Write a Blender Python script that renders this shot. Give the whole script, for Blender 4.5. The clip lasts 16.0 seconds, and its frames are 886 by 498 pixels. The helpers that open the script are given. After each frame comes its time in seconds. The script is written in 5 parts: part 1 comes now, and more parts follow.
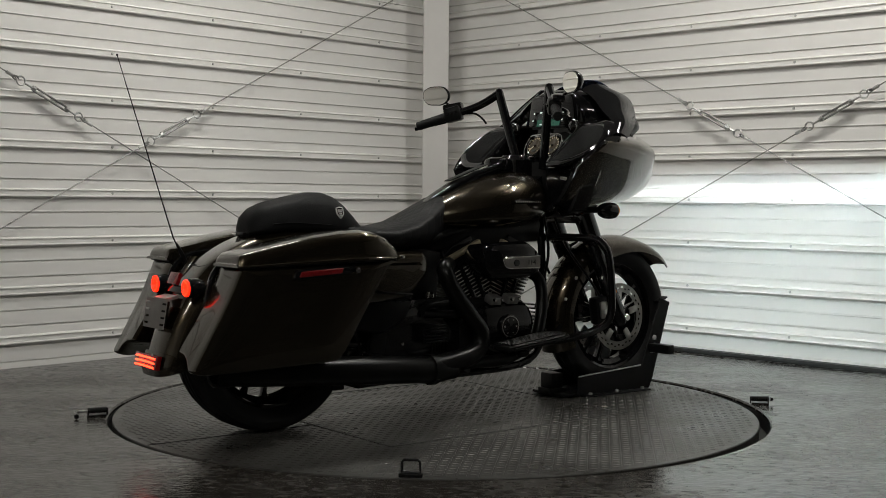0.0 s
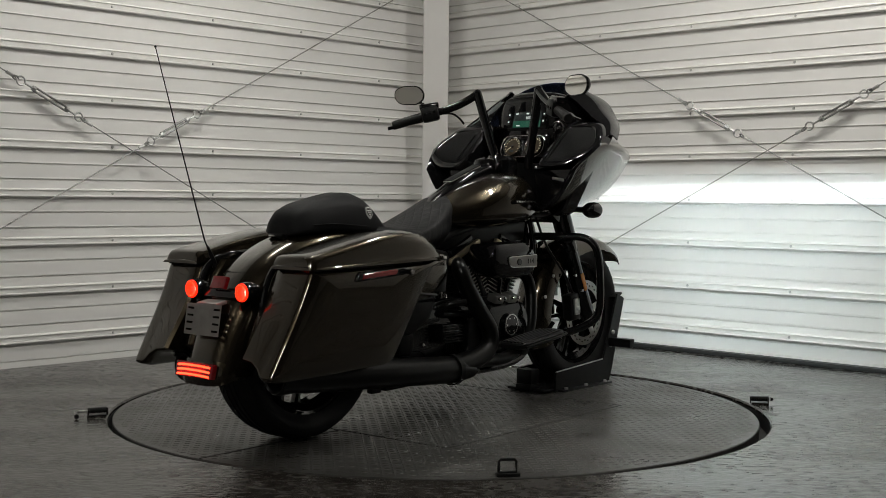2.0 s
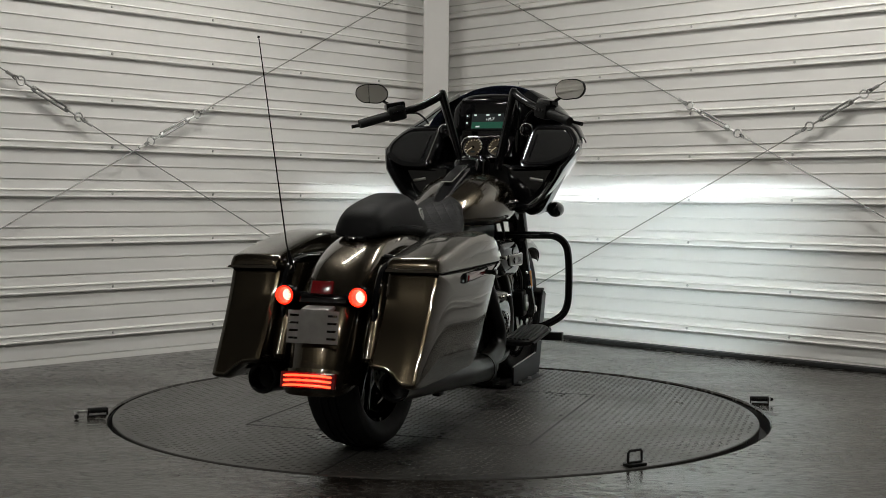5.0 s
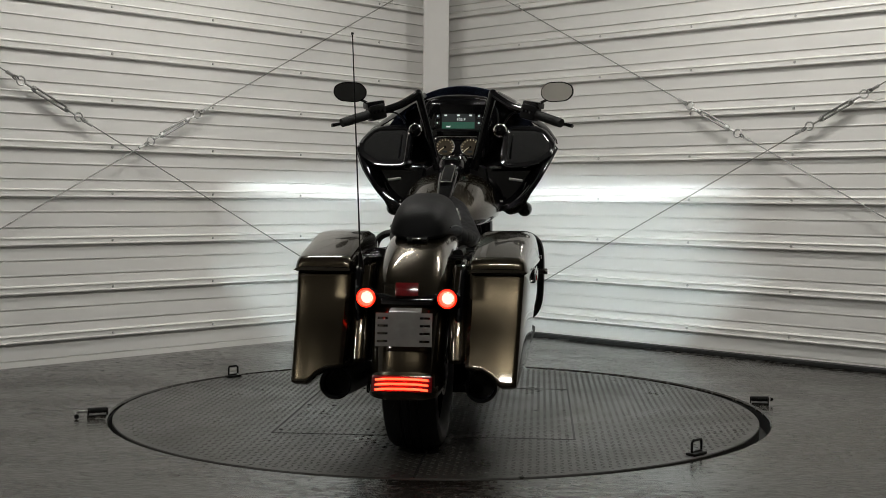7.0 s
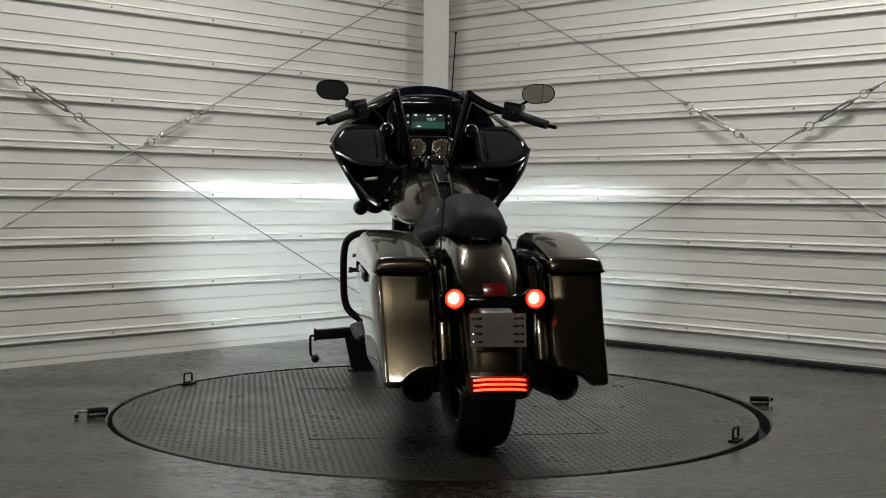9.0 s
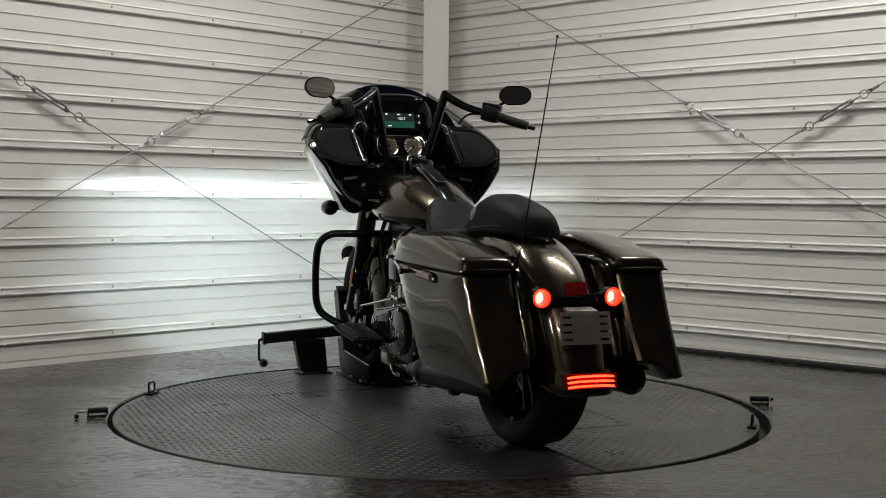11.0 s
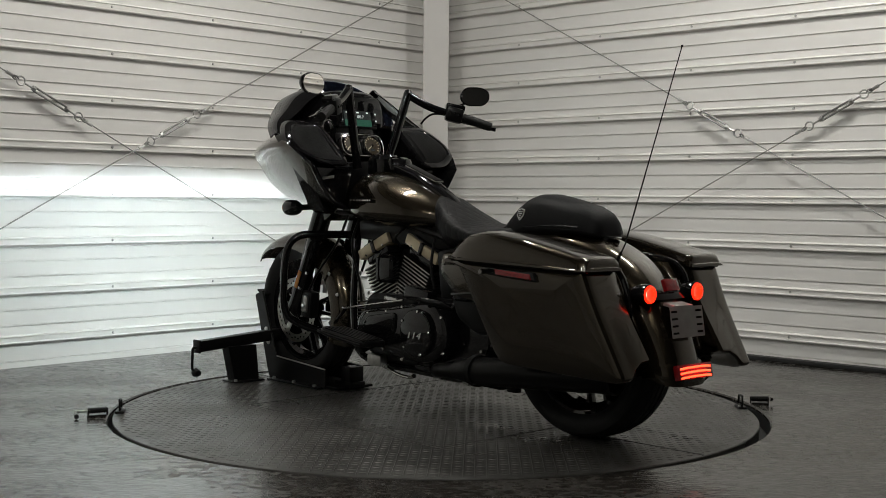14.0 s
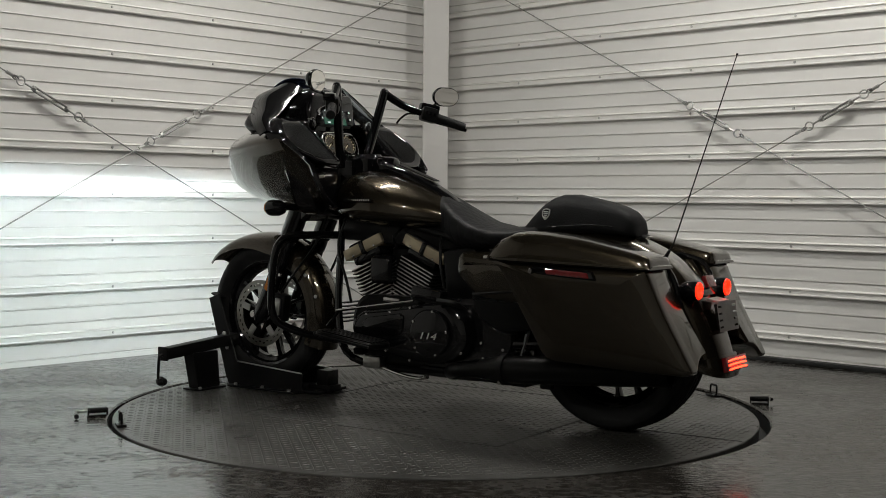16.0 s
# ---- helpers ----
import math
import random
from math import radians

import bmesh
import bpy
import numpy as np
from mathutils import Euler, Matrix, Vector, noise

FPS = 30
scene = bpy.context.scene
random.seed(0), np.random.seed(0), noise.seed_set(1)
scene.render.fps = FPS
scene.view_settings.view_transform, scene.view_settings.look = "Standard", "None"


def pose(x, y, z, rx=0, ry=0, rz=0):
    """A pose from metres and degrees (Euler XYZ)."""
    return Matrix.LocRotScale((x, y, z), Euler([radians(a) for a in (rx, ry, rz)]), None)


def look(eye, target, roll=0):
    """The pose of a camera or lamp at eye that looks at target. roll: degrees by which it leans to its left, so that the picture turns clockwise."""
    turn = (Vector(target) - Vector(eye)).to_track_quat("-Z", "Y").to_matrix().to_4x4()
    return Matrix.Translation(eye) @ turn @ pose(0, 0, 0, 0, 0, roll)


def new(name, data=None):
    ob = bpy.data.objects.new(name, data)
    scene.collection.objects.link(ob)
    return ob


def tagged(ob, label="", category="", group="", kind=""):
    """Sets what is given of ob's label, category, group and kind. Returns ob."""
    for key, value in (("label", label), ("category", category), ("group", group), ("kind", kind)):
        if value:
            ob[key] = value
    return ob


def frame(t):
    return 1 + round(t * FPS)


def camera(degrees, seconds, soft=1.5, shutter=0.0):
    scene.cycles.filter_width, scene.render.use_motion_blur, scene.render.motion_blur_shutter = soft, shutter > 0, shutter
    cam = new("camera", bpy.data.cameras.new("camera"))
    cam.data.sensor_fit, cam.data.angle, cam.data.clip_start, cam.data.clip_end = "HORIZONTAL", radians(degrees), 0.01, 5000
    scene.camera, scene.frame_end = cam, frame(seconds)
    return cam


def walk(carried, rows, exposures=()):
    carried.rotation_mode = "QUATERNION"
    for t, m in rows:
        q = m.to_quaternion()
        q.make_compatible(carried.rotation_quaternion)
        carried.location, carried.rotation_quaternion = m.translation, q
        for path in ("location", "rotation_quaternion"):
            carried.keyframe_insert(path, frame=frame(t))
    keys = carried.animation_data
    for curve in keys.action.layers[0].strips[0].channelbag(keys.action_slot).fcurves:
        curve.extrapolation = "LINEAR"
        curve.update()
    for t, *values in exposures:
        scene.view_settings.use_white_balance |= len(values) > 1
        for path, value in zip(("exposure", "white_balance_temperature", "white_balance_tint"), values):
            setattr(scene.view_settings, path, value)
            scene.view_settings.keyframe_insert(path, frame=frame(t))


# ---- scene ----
# Camera: it stands still before the turntable.
CAM_EYE = Vector((0.0, -5.0416, 0.8596))
CAM_POSE = look(CAM_EYE, CAM_EYE + Vector((0.00444, 0.99915, -0.0409)), 0.478)
cam = camera(39.57, 16.0, 0.7)
walk(cam, [(0.0, CAM_POSE), (16.0, CAM_POSE)])

# World: a closed shop, almost no light from outside.
world = bpy.data.worlds.new("shop_world")
scene.world = world
world.use_nodes = True
world.node_tree.nodes["Background"].inputs[0].default_value = (0.9, 0.95, 1.0, 1)
world.node_tree.nodes["Background"].inputs[1].default_value = 0.02
scene.view_settings.exposure = 0.0

# Ceiling light: the tubes of the fixtures hung over the room.
TUBE_LAMPS = [((-0.75, 0.4, 3.4), 46, 0.60), ((1.6, 0.2, 3.4), 136, 0.8), ((0.0, -4.7, 3.45), 0, 1.15), ((-3.0, -4.5, 3.2), 46, 0.70)]


WATTS = 50.0


def tube_lamp(p, turn, watts, colour=(0.985, 0.968, 0.905)):
    data = bpy.data.lights.new("tube_light", "AREA")
    data.shape, data.size, data.size_y = "RECTANGLE", 1.18, 0.1
    data.energy, data.color = watts, colour
    ob = new("tube_light", data)
    ob.matrix_world = pose(p[0], p[1], p[2] - 0.06, 0, 0, turn)
    return ob


for place, turn, share in TUBE_LAMPS:
    tube_lamp(place, turn, WATTS * share)

# ---- materials ----


def material(name, colour, rough=0.5, metal=0.0, vary=0.0, scale=8.0, bump=0.0, bump_scale=60.0, fine=0.0,
             coat=0.0, spec=0.5, rough_vary=0.0, detail=6.0, stretch=None):
    m = bpy.data.materials.new(name)
    m.use_nodes = True
    n, l = m.node_tree.nodes, m.node_tree.links
    b = n["Principled BSDF"]
    b.inputs["Base Color"].default_value = (*colour, 1)
    b.inputs["Roughness"].default_value = rough
    b.inputs["Metallic"].default_value = metal
    b.inputs["Specular IOR Level"].default_value = spec
    b.inputs["Coat Weight"].default_value = coat
    b.inputs["Coat Roughness"].default_value = 0.04
    co = n.new("ShaderNodeTexCoord")
    src = co.outputs["Object"]
    if stretch:
        mp = n.new("ShaderNodeMapping")
        mp.inputs["Scale"].default_value = stretch
        l.new(src, mp.inputs["Vector"])
        src = mp.outputs["Vector"]
    if vary or rough_vary or fine:
        big = n.new("ShaderNodeTexNoise")
        big.inputs["Scale"].default_value, big.inputs["Detail"].default_value = scale, detail
        small = n.new("ShaderNodeTexNoise")
        small.inputs["Scale"].default_value, small.inputs["Detail"].default_value = scale * 14, 3
        l.new(src, big.inputs["Vector"])
        l.new(src, small.inputs["Vector"])
        mul = n.new("ShaderNodeMath")
        mul.operation = "MULTIPLY_ADD"
        mul.inputs[1].default_value, mul.inputs[2].default_value = fine, -0.5 * fine
        l.new(small.outputs["Fac"], mul.inputs[0])
        add = n.new("ShaderNodeMath")
        add.operation = "MULTIPLY_ADD"
        add.inputs[1].default_value = 1.0
        l.new(big.outputs["Fac"], add.inputs[0])
        l.new(mul.outputs[0], add.inputs[2])
        ramp = n.new("ShaderNodeMapRange")
        ramp.inputs["From Min"].default_value, ramp.inputs["From Max"].default_value = 0.3, 0.7
        ramp.inputs["To Min"].default_value, ramp.inputs["To Max"].default_value = 1 - vary, 1 + vary
        l.new(add.outputs[0], ramp.inputs["Value"])
        mixc = n.new("ShaderNodeVectorMath")
        mixc.operation = "SCALE"
        mixc.inputs[0].default_value = colour
        l.new(ramp.outputs[0], mixc.inputs["Scale"])
        l.new(mixc.outputs[0], b.inputs["Base Color"])
        if rough_vary:
            rr = n.new("ShaderNodeMapRange")
            rr.inputs["From Min"].default_value, rr.inputs["From Max"].default_value = 0.3, 0.7
            rr.inputs["To Min"].default_value, rr.inputs["To Max"].default_value = rough - rough_vary, rough + rough_vary
            l.new(add.outputs[0], rr.inputs["Value"])
            l.new(rr.outputs[0], b.inputs["Roughness"])
    if bump:
        bn = n.new("ShaderNodeTexNoise")
        bn.inputs["Scale"].default_value, bn.inputs["Detail"].default_value = bump_scale, 5
        l.new(src, bn.inputs["Vector"])
        bp = n.new("ShaderNodeBump")
        bp.inputs["Strength"].default_value, bp.inputs["Distance"].default_value = bump, 0.01
        l.new(bn.outputs["Fac"], bp.inputs["Height"])
        l.new(bp.outputs["Normal"], b.inputs["Normal"])
    return m


def glowing(name, colour, strength, base=(0.3, 0.02, 0.01)):
    m = material(name, base, 0.25)
    b = m.node_tree.nodes["Principled BSDF"]
    b.inputs["Emission Color"].default_value = (*colour, 1)
    b.inputs["Emission Strength"].default_value = strength
    return m


WHITE_STEEL = material("white_painted_steel", (0.78, 0.768, 0.745), 0.42, vary=0.05, scale=0.8, fine=0.15, bump=0.02, bump_scale=7, rough_vary=0.06, stretch=(1, 1, 3))
COLUMN_WHITE = material("column_paint", (0.66, 0.64, 0.62), 0.5, vary=0.04, scale=1.5, bump=0.04, bump_scale=30)
CONCRETE = material("dark_concrete", (0.0225, 0.0198, 0.0168), 0.20, vary=0.4, scale=2.2, fine=1.1, bump=0.13, bump_scale=45, rough_vary=0.14, spec=0.65, stretch=(0.7, 1.3, 1))
PLATE = material("black_tread_plate", (0.034, 0.0325, 0.029), 0.35, vary=0.3, scale=3.0, fine=0.4, bump=0.1, bump_scale=90, rough_vary=0.1, spec=0.6)
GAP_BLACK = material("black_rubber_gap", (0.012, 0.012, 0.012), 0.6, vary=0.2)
CABLE = material("galvanised_cable", (0.32, 0.32, 0.31), 0.45, 0.8, vary=0.3, scale=60)
ZINC = material("zinc_steel", (0.55, 0.55, 0.54), 0.35, 0.9, vary=0.2, scale=40)
PALE_WALL = material("pale_wall", (0.50, 0.49, 0.46), 0.6, vary=0.08, scale=1.5, bump=0.06, bump_scale=20)
DARK_WALL = material("dark_wall", (0.035, 0.035, 0.035), 0.7, vary=0.2, scale=1.5, bump=0.1, bump_scale=20)
BOARD = material("grey_board", (0.16, 0.155, 0.15), 0.7, vary=0.1, scale=2)
PAINT = material("bronze_metallic_paint", (0.0420, 0.0326, 0.0196), 0.24, 0.9, vary=0.06, scale=300, fine=0.3, coat=1.0)
GLOSS_BLACK = material("gloss_black", (0.004, 0.004, 0.0045), 0.07, vary=0.2, scale=6, coat=0.2, spec=0.4)
SATIN_BLACK = material("satin_black", (0.0055, 0.0055, 0.0055), 0.34, vary=0.25, scale=12, spec=0.16, bump=0.03, bump_scale=200)
RUBBER = material("tyre_rubber", (0.009, 0.009, 0.009), 0.62, spec=0.25, vary=0.25, scale=20, bump=0.1, bump_scale=120)
VINYL = material("black_vinyl", (0.007, 0.007, 0.0075), 0.55, spec=0.12, vary=0.2, scale=9, bump=0.12, bump_scale=160)


def quilted():
    """Vinyl with a stitched lozenge pattern."""
    m = material("quilted_vinyl", (0.007, 0.007, 0.0075), 0.5, spec=0.16, vary=0.2, scale=9)
    n, l = m.node_tree.nodes, m.node_tree.links
    co = n.new("ShaderNodeTexCoord")
    heights = []
    for turn in (35.0, -35.0):
        mp = n.new("ShaderNodeMapping")
        mp.inputs["Rotation"].default_value = (0, 0, math.radians(turn))
        wave = n.new("ShaderNodeTexWave")
        wave.inputs["Scale"].default_value = 9.0
        l.new(co.outputs["Object"], mp.inputs["Vector"])
        l.new(mp.outputs["Vector"], wave.inputs["Vector"])
        power = n.new("ShaderNodeMath")
        power.operation = "POWER"
        power.inputs[1].default_value = 0.35
        l.new(wave.outputs["Fac"], power.inputs[0])
        heights.append(power)
    low = n.new("ShaderNodeMath")
    low.operation = "MINIMUM"
    for k, h in enumerate(heights):
        l.new(h.outputs[0], low.inputs[k])
    bp = n.new("ShaderNodeBump")
    bp.inputs["Strength"].default_value, bp.inputs["Distance"].default_value = 0.22, 0.006
    l.new(low.outputs[0], bp.inputs["Height"])
    l.new(bp.outputs["Normal"], n["Principled BSDF"].inputs["Normal"])
    return m


QUILT = quilted()
CHROME = material("chrome", (0.62, 0.61, 0.59), 0.14, 1.0, vary=0.06, scale=20)
DARK_CHROME = material("dark_chrome", (0.22, 0.215, 0.21), 0.2, 1.0, vary=0.06, scale=20)
BRUSHED = material("brushed_steel", (0.42, 0.41, 0.38), 0.32, 1.0, vary=0.12, scale=30)
DARK_METAL = material("dark_metal", (0.006, 0.006, 0.006), 0.42, 0.1, spec=0.15, vary=0.25, scale=18)
HEAT_BLACK = material("satin_exhaust_black", (0.004, 0.004, 0.0038), 0.30, spec=0.14, vary=0.3, scale=10, bump=0.03, bump_scale=150)
GOLD_COVER = material("champagne_rocker_cover", (0.55, 0.47, 0.33), 0.33, 0.75, vary=0.08, scale=20)
FIN_EDGE = material("machined_fin_edge", (0.55, 0.54, 0.51), 0.38, 0.55, vary=0.1, scale=40)
AMBER = material("amber_lens", (0.5, 0.16, 0.02), 0.2, coat=0.4)
RED_LENS = material("red_lens", (0.16, 0.006, 0.008), 0.15, vary=0.2, scale=80, coat=0.6)
TURN_GLOW = glowing("turn_signal_glow", (1.0, 0.014, 0.003), 2.5)
TURN_CORE = glowing("turn_signal_core", (1.0, 0.035, 0.025), 36.0)
LED_GLOW = glowing("diode_glow", (1.0, 0.03, 0.008), 7.0)
TAIL_GLOW = glowing("tail_light_glow", (1.0, 0.036, 0.012), 6.5)
SCREEN_GLOW = glowing("screen_glow", (0.02, 0.17, 0.10), 0.34, (0.01, 0.01, 0.01))
SCREEN_DARK = glowing("screen_dark_glow", (0.02, 0.03, 0.03), 0.35, (0.01, 0.01, 0.01))
DIGIT_GLOW = glowing("digit_glow", (0.85, 0.95, 0.9), 0.6, (0.2, 0.2, 0.2))
DIAL = glowing("dial_face", (0.75, 0.5, 0.2), 0.02, (0.02, 0.018, 0.016))
DIAL_MARK = glowing("dial_mark", (0.9, 0.76, 0.5), 0.32, (0.3, 0.27, 0.2))
BEAM_HOT = glowing("low_beam_emitter", (0.90, 0.97, 1.0), 90000.0, (0.1, 0.1, 0.1))
BEAM_WIDE = glowing("flood_emitter", (0.78, 0.94, 0.97), 21000.0, (0.1, 0.1, 0.1))
TUBE_GLOW = glowing("tube_glow", (0.985, 0.968, 0.905), 74.0, (0.7, 0.7, 0.7))
SOOT = material("lamp_box_black", (0.004, 0.004, 0.004), 0.9)
MIRROR = material("mirror_glass", (0.82, 0.8, 0.76), 0.02, 1.0)
PLATE_GREY = material("bare_plate_bracket", (0.34, 0.33, 0.315), 0.36, 0.5, vary=0.1, scale=30)
SILVER_PAINT = material("silver_print", (0.6, 0.6, 0.58), 0.35, 0.6)
HUB_SILVER = material("cast_silver", (0.45, 0.45, 0.43), 0.35, 0.9, vary=0.15, scale=40)

# ---- mesh tools ----


def shade(bm, limit=32.0):
    bm.normal_update()
    lim = radians(limit)
    for f in bm.faces:
        f.smooth = True
    for e in bm.edges:
        if len(e.link_faces) == 2 and e.calc_face_angle(0) > lim:
            e.smooth = False


def part(name, bm, mat, parent=None, label="", limit=32.0, keep=False):
    """Link a bmesh as one mesh object under a thing or part."""
    if not keep:
        bmesh.ops.recalc_face_normals(bm, faces=bm.faces)
    shade(bm, limit)
    me = bpy.data.meshes.new(name)
    bm.to_mesh(me)
    bm.free()
    for m in (mat if isinstance(mat, (list, tuple)) else [mat]):
        me.materials.append(m)
    ob = new(name, me)
    if parent is not None:
        ob.parent = parent
    if label:
        tagged(ob, label)
    return ob


def empty(name, label, category, group="", kind=""):
    return tagged(new(name), label, category, group, kind)


def box(size, at=(0, 0, 0), turn=(0, 0, 0), bevel=0.0, seg=2, bm=None):
    """A box with rounded edges, added to bm."""
    b = bmesh.new()
    bmesh.ops.create_cube(b, size=1)
    bmesh.ops.scale(b, vec=size, verts=b.verts)
    if bevel:
        bmesh.ops.bevel(b, geom=list(b.edges), offset=bevel, segments=seg, affect="EDGES", profile=0.6)
    bmesh.ops.transform(b, matrix=pose(*at, *turn), verts=b.verts)
    return merge(bm, b)


def merge(bm, other):
    if bm is None:
        return other
    me = bpy.data.meshes.new("tmp")
    other.to_mesh(me)
    other.free()
    bm.from_mesh(me)
    bpy.data.meshes.remove(me)
    return bm


def moved(bm, m):
    bmesh.ops.transform(bm, matrix=m, verts=bm.verts)
    return bm


def mirrored(bm):
    bmesh.ops.scale(bm, vec=(-1, 1, 1), verts=bm.verts)
    bmesh.ops.reverse_faces(bm, faces=bm.faces)
    return bm


def loft(rings, closed=True, cap=True, bm=None):
    """Skin rings of points that have the same count."""
    b = bmesh.new()
    vs = [[b.verts.new(p) for p in r] for r in rings]
    n = len(vs[0])
    for a, c in zip(vs, vs[1:]):
        for i in range(n if closed else n - 1):
            j = (i + 1) % n
            try:
                b.faces.new((a[i], a[j], c[j], c[i]))
            except ValueError:
                pass
    if cap and closed:
        for r in (vs[0], vs[-1]):
            try:
                b.faces.new(r)
            except ValueError:
                pass
    bmesh.ops.remove_doubles(b, verts=b.verts, dist=1e-5)
    return merge(bm, b)


def smooth_path(points, steps=6):
    """Catmull-Rom points through the given ones."""
    p = [Vector(q) for q in points]
    p = [2 * p[0] - p[1]] + p + [2 * p[-1] - p[-2]]
    out = []
    for a, b, c, d in zip(p, p[1:], p[2:], p[3:]):
        for k in range(steps):
            t = k / steps
            out.append(0.5 * ((2 * b) + (c - a) * t + (2 * a - 5 * b + 4 * c - d) * t * t + (3 * b - a - 3 * c + d) * t ** 3))
    out.append(p[-2])
    return out


def tube(points, r, n=12, smooth=6, bm=None, cap=True):
    """A round tube along a path; r is one radius or one for each given point."""
    path = smooth_path(points, smooth) if smooth else [Vector(q) for q in points]
    if isinstance(r, (list, tuple)):
        radii = [v.x for v in smooth_path([(q, 0, 0) for q in r], smooth)] if smooth else list(r)
    else:
        radii = [r] * len(path)
    rings, side = [], None
    for i, p in enumerate(path):
        d = (path[min(i + 1, len(path) - 1)] - path[max(i - 1, 0)]).normalized()
        if side is None:
            side = d.orthogonal().normalized()
        side = (side - d * side.dot(d)).normalized()
        up = d.cross(side)
        rings.append([p + radii[i] * (math.cos(a) * side + math.sin(a) * up) for a in (2 * math.pi * k / n for k in range(n))])
    return loft(rings, bm=bm, cap=cap)


def lathe(profile, n=48, axis="x", at=(0, 0, 0), bm=None, cap=False):
    """Turn (along, radius) pairs round an axis."""
    rings = []
    for s, r in profile:
        ring = []
        for k in range(n):
            a = 2 * math.pi * k / n
            c, d = r * math.cos(a), r * math.sin(a)
            ring.append({"x": (s, c, d), "y": (d, s, c), "z": (c, d, s)}[axis])
        rings.append([Vector(q) + Vector(at) for q in ring])
    return loft(rings, cap=cap, bm=bm)


def rounded(points, radius, steps=4):
    """A polygon of 2D points with its corners rounded; radius is one number or one for each corner."""
    n, out = len(points), []
    for i in range(n):
        p, a, c = (Vector(points[k]).to_2d() for k in (i, i - 1, (i + 1) % n))
        r = radius[i] if isinstance(radius, (list, tuple)) else radius
        r = min(r, 0.45 * (a - p).length, 0.45 * (c - p).length)
        s, e = p + (a - p).normalized() * r, p + (c - p).normalized() * r
        for k in range(steps + 1):
            t = k / steps
            out.append((1 - t) ** 2 * s + 2 * t * (1 - t) * p + t * t * e)
    return out


def inset(poly, d):
    """A 2D polygon moved inwards by d."""
    n = len(poly)
    area = sum(poly[i].x * poly[(i + 1) % n].y - poly[(i + 1) % n].x * poly[i].y for i in range(n))
    sign, out = (1 if area > 0 else -1), []
    for i in range(n):
        t = (poly[(i + 1) % n] - poly[i - 1]).normalized()
        out.append(poly[i] + sign * d * Vector((-t.y, t.x)))
    return out


def slab(poly, stations, axis="x", bm=None):
    """A pillow: a 2D outline carried along an axis, inset at each of the (place, inset) stations."""
    rings = []
    for s, d in stations:
        q = inset(poly, d) if d else poly
        rings.append([{"x": Vector((s, v.x, v.y)), "y": Vector((v.x, s, v.y)), "z": Vector((v.x, v.y, s))}[axis] for v in q])
    return loft(rings, bm=bm)


def oval(cx, cz, w, h, y, n=28, power=2.5, top=None):
    """A superellipse ring across the bike at y."""
    out = []
    for k in range(n):
        a = 2 * math.pi * k / n
        c, s = math.cos(a), math.sin(a)
        hh = h if s <= 0 or top is None else top
        out.append(Vector((cx + w * math.copysign(abs(c) ** (2 / power), c), y, cz + hh * math.copysign(abs(s) ** (2 / power), s))))
    return out


def bolt(r=0.007, h=0.006):
    return lathe([(0, 0.0001), (0, r), (h * 0.6, r), (h, r * 0.75), (h, 0.0001)], 10, "x")


# ---- the room ----
CORNER = Vector((0.057, 3.288, 0))
LEFT_DIR = Vector((-math.cos(radians(45.9)), -math.sin(radians(45.9)), 0))
RIGHT_DIR = Vector((math.sin(radians(45.9)), -math.cos(radians(45.9)), 0))
WALL_LONG, WALL_HIGH, PITCH = 10.5, 3.6, 0.2437
WALL_FIRST = 0.125


def wall_frame(direction):
    """Wall space: x along the wall from the corner, y into the room, z up."""
    inward = Vector((0, -6, 0)) - CORNER
    nrm = Vector((-direction.y, direction.x, 0))
    if nrm.dot(inward) < 0:
        nrm = -nrm
    m = Matrix((direction, nrm, Vector((0, 0, 1)))).transposed().to_4x4()
    m.translation = CORNER
    return m


LEFT_WALL, RIGHT_WALL = wall_frame(LEFT_DIR), wall_frame(RIGHT_DIR)


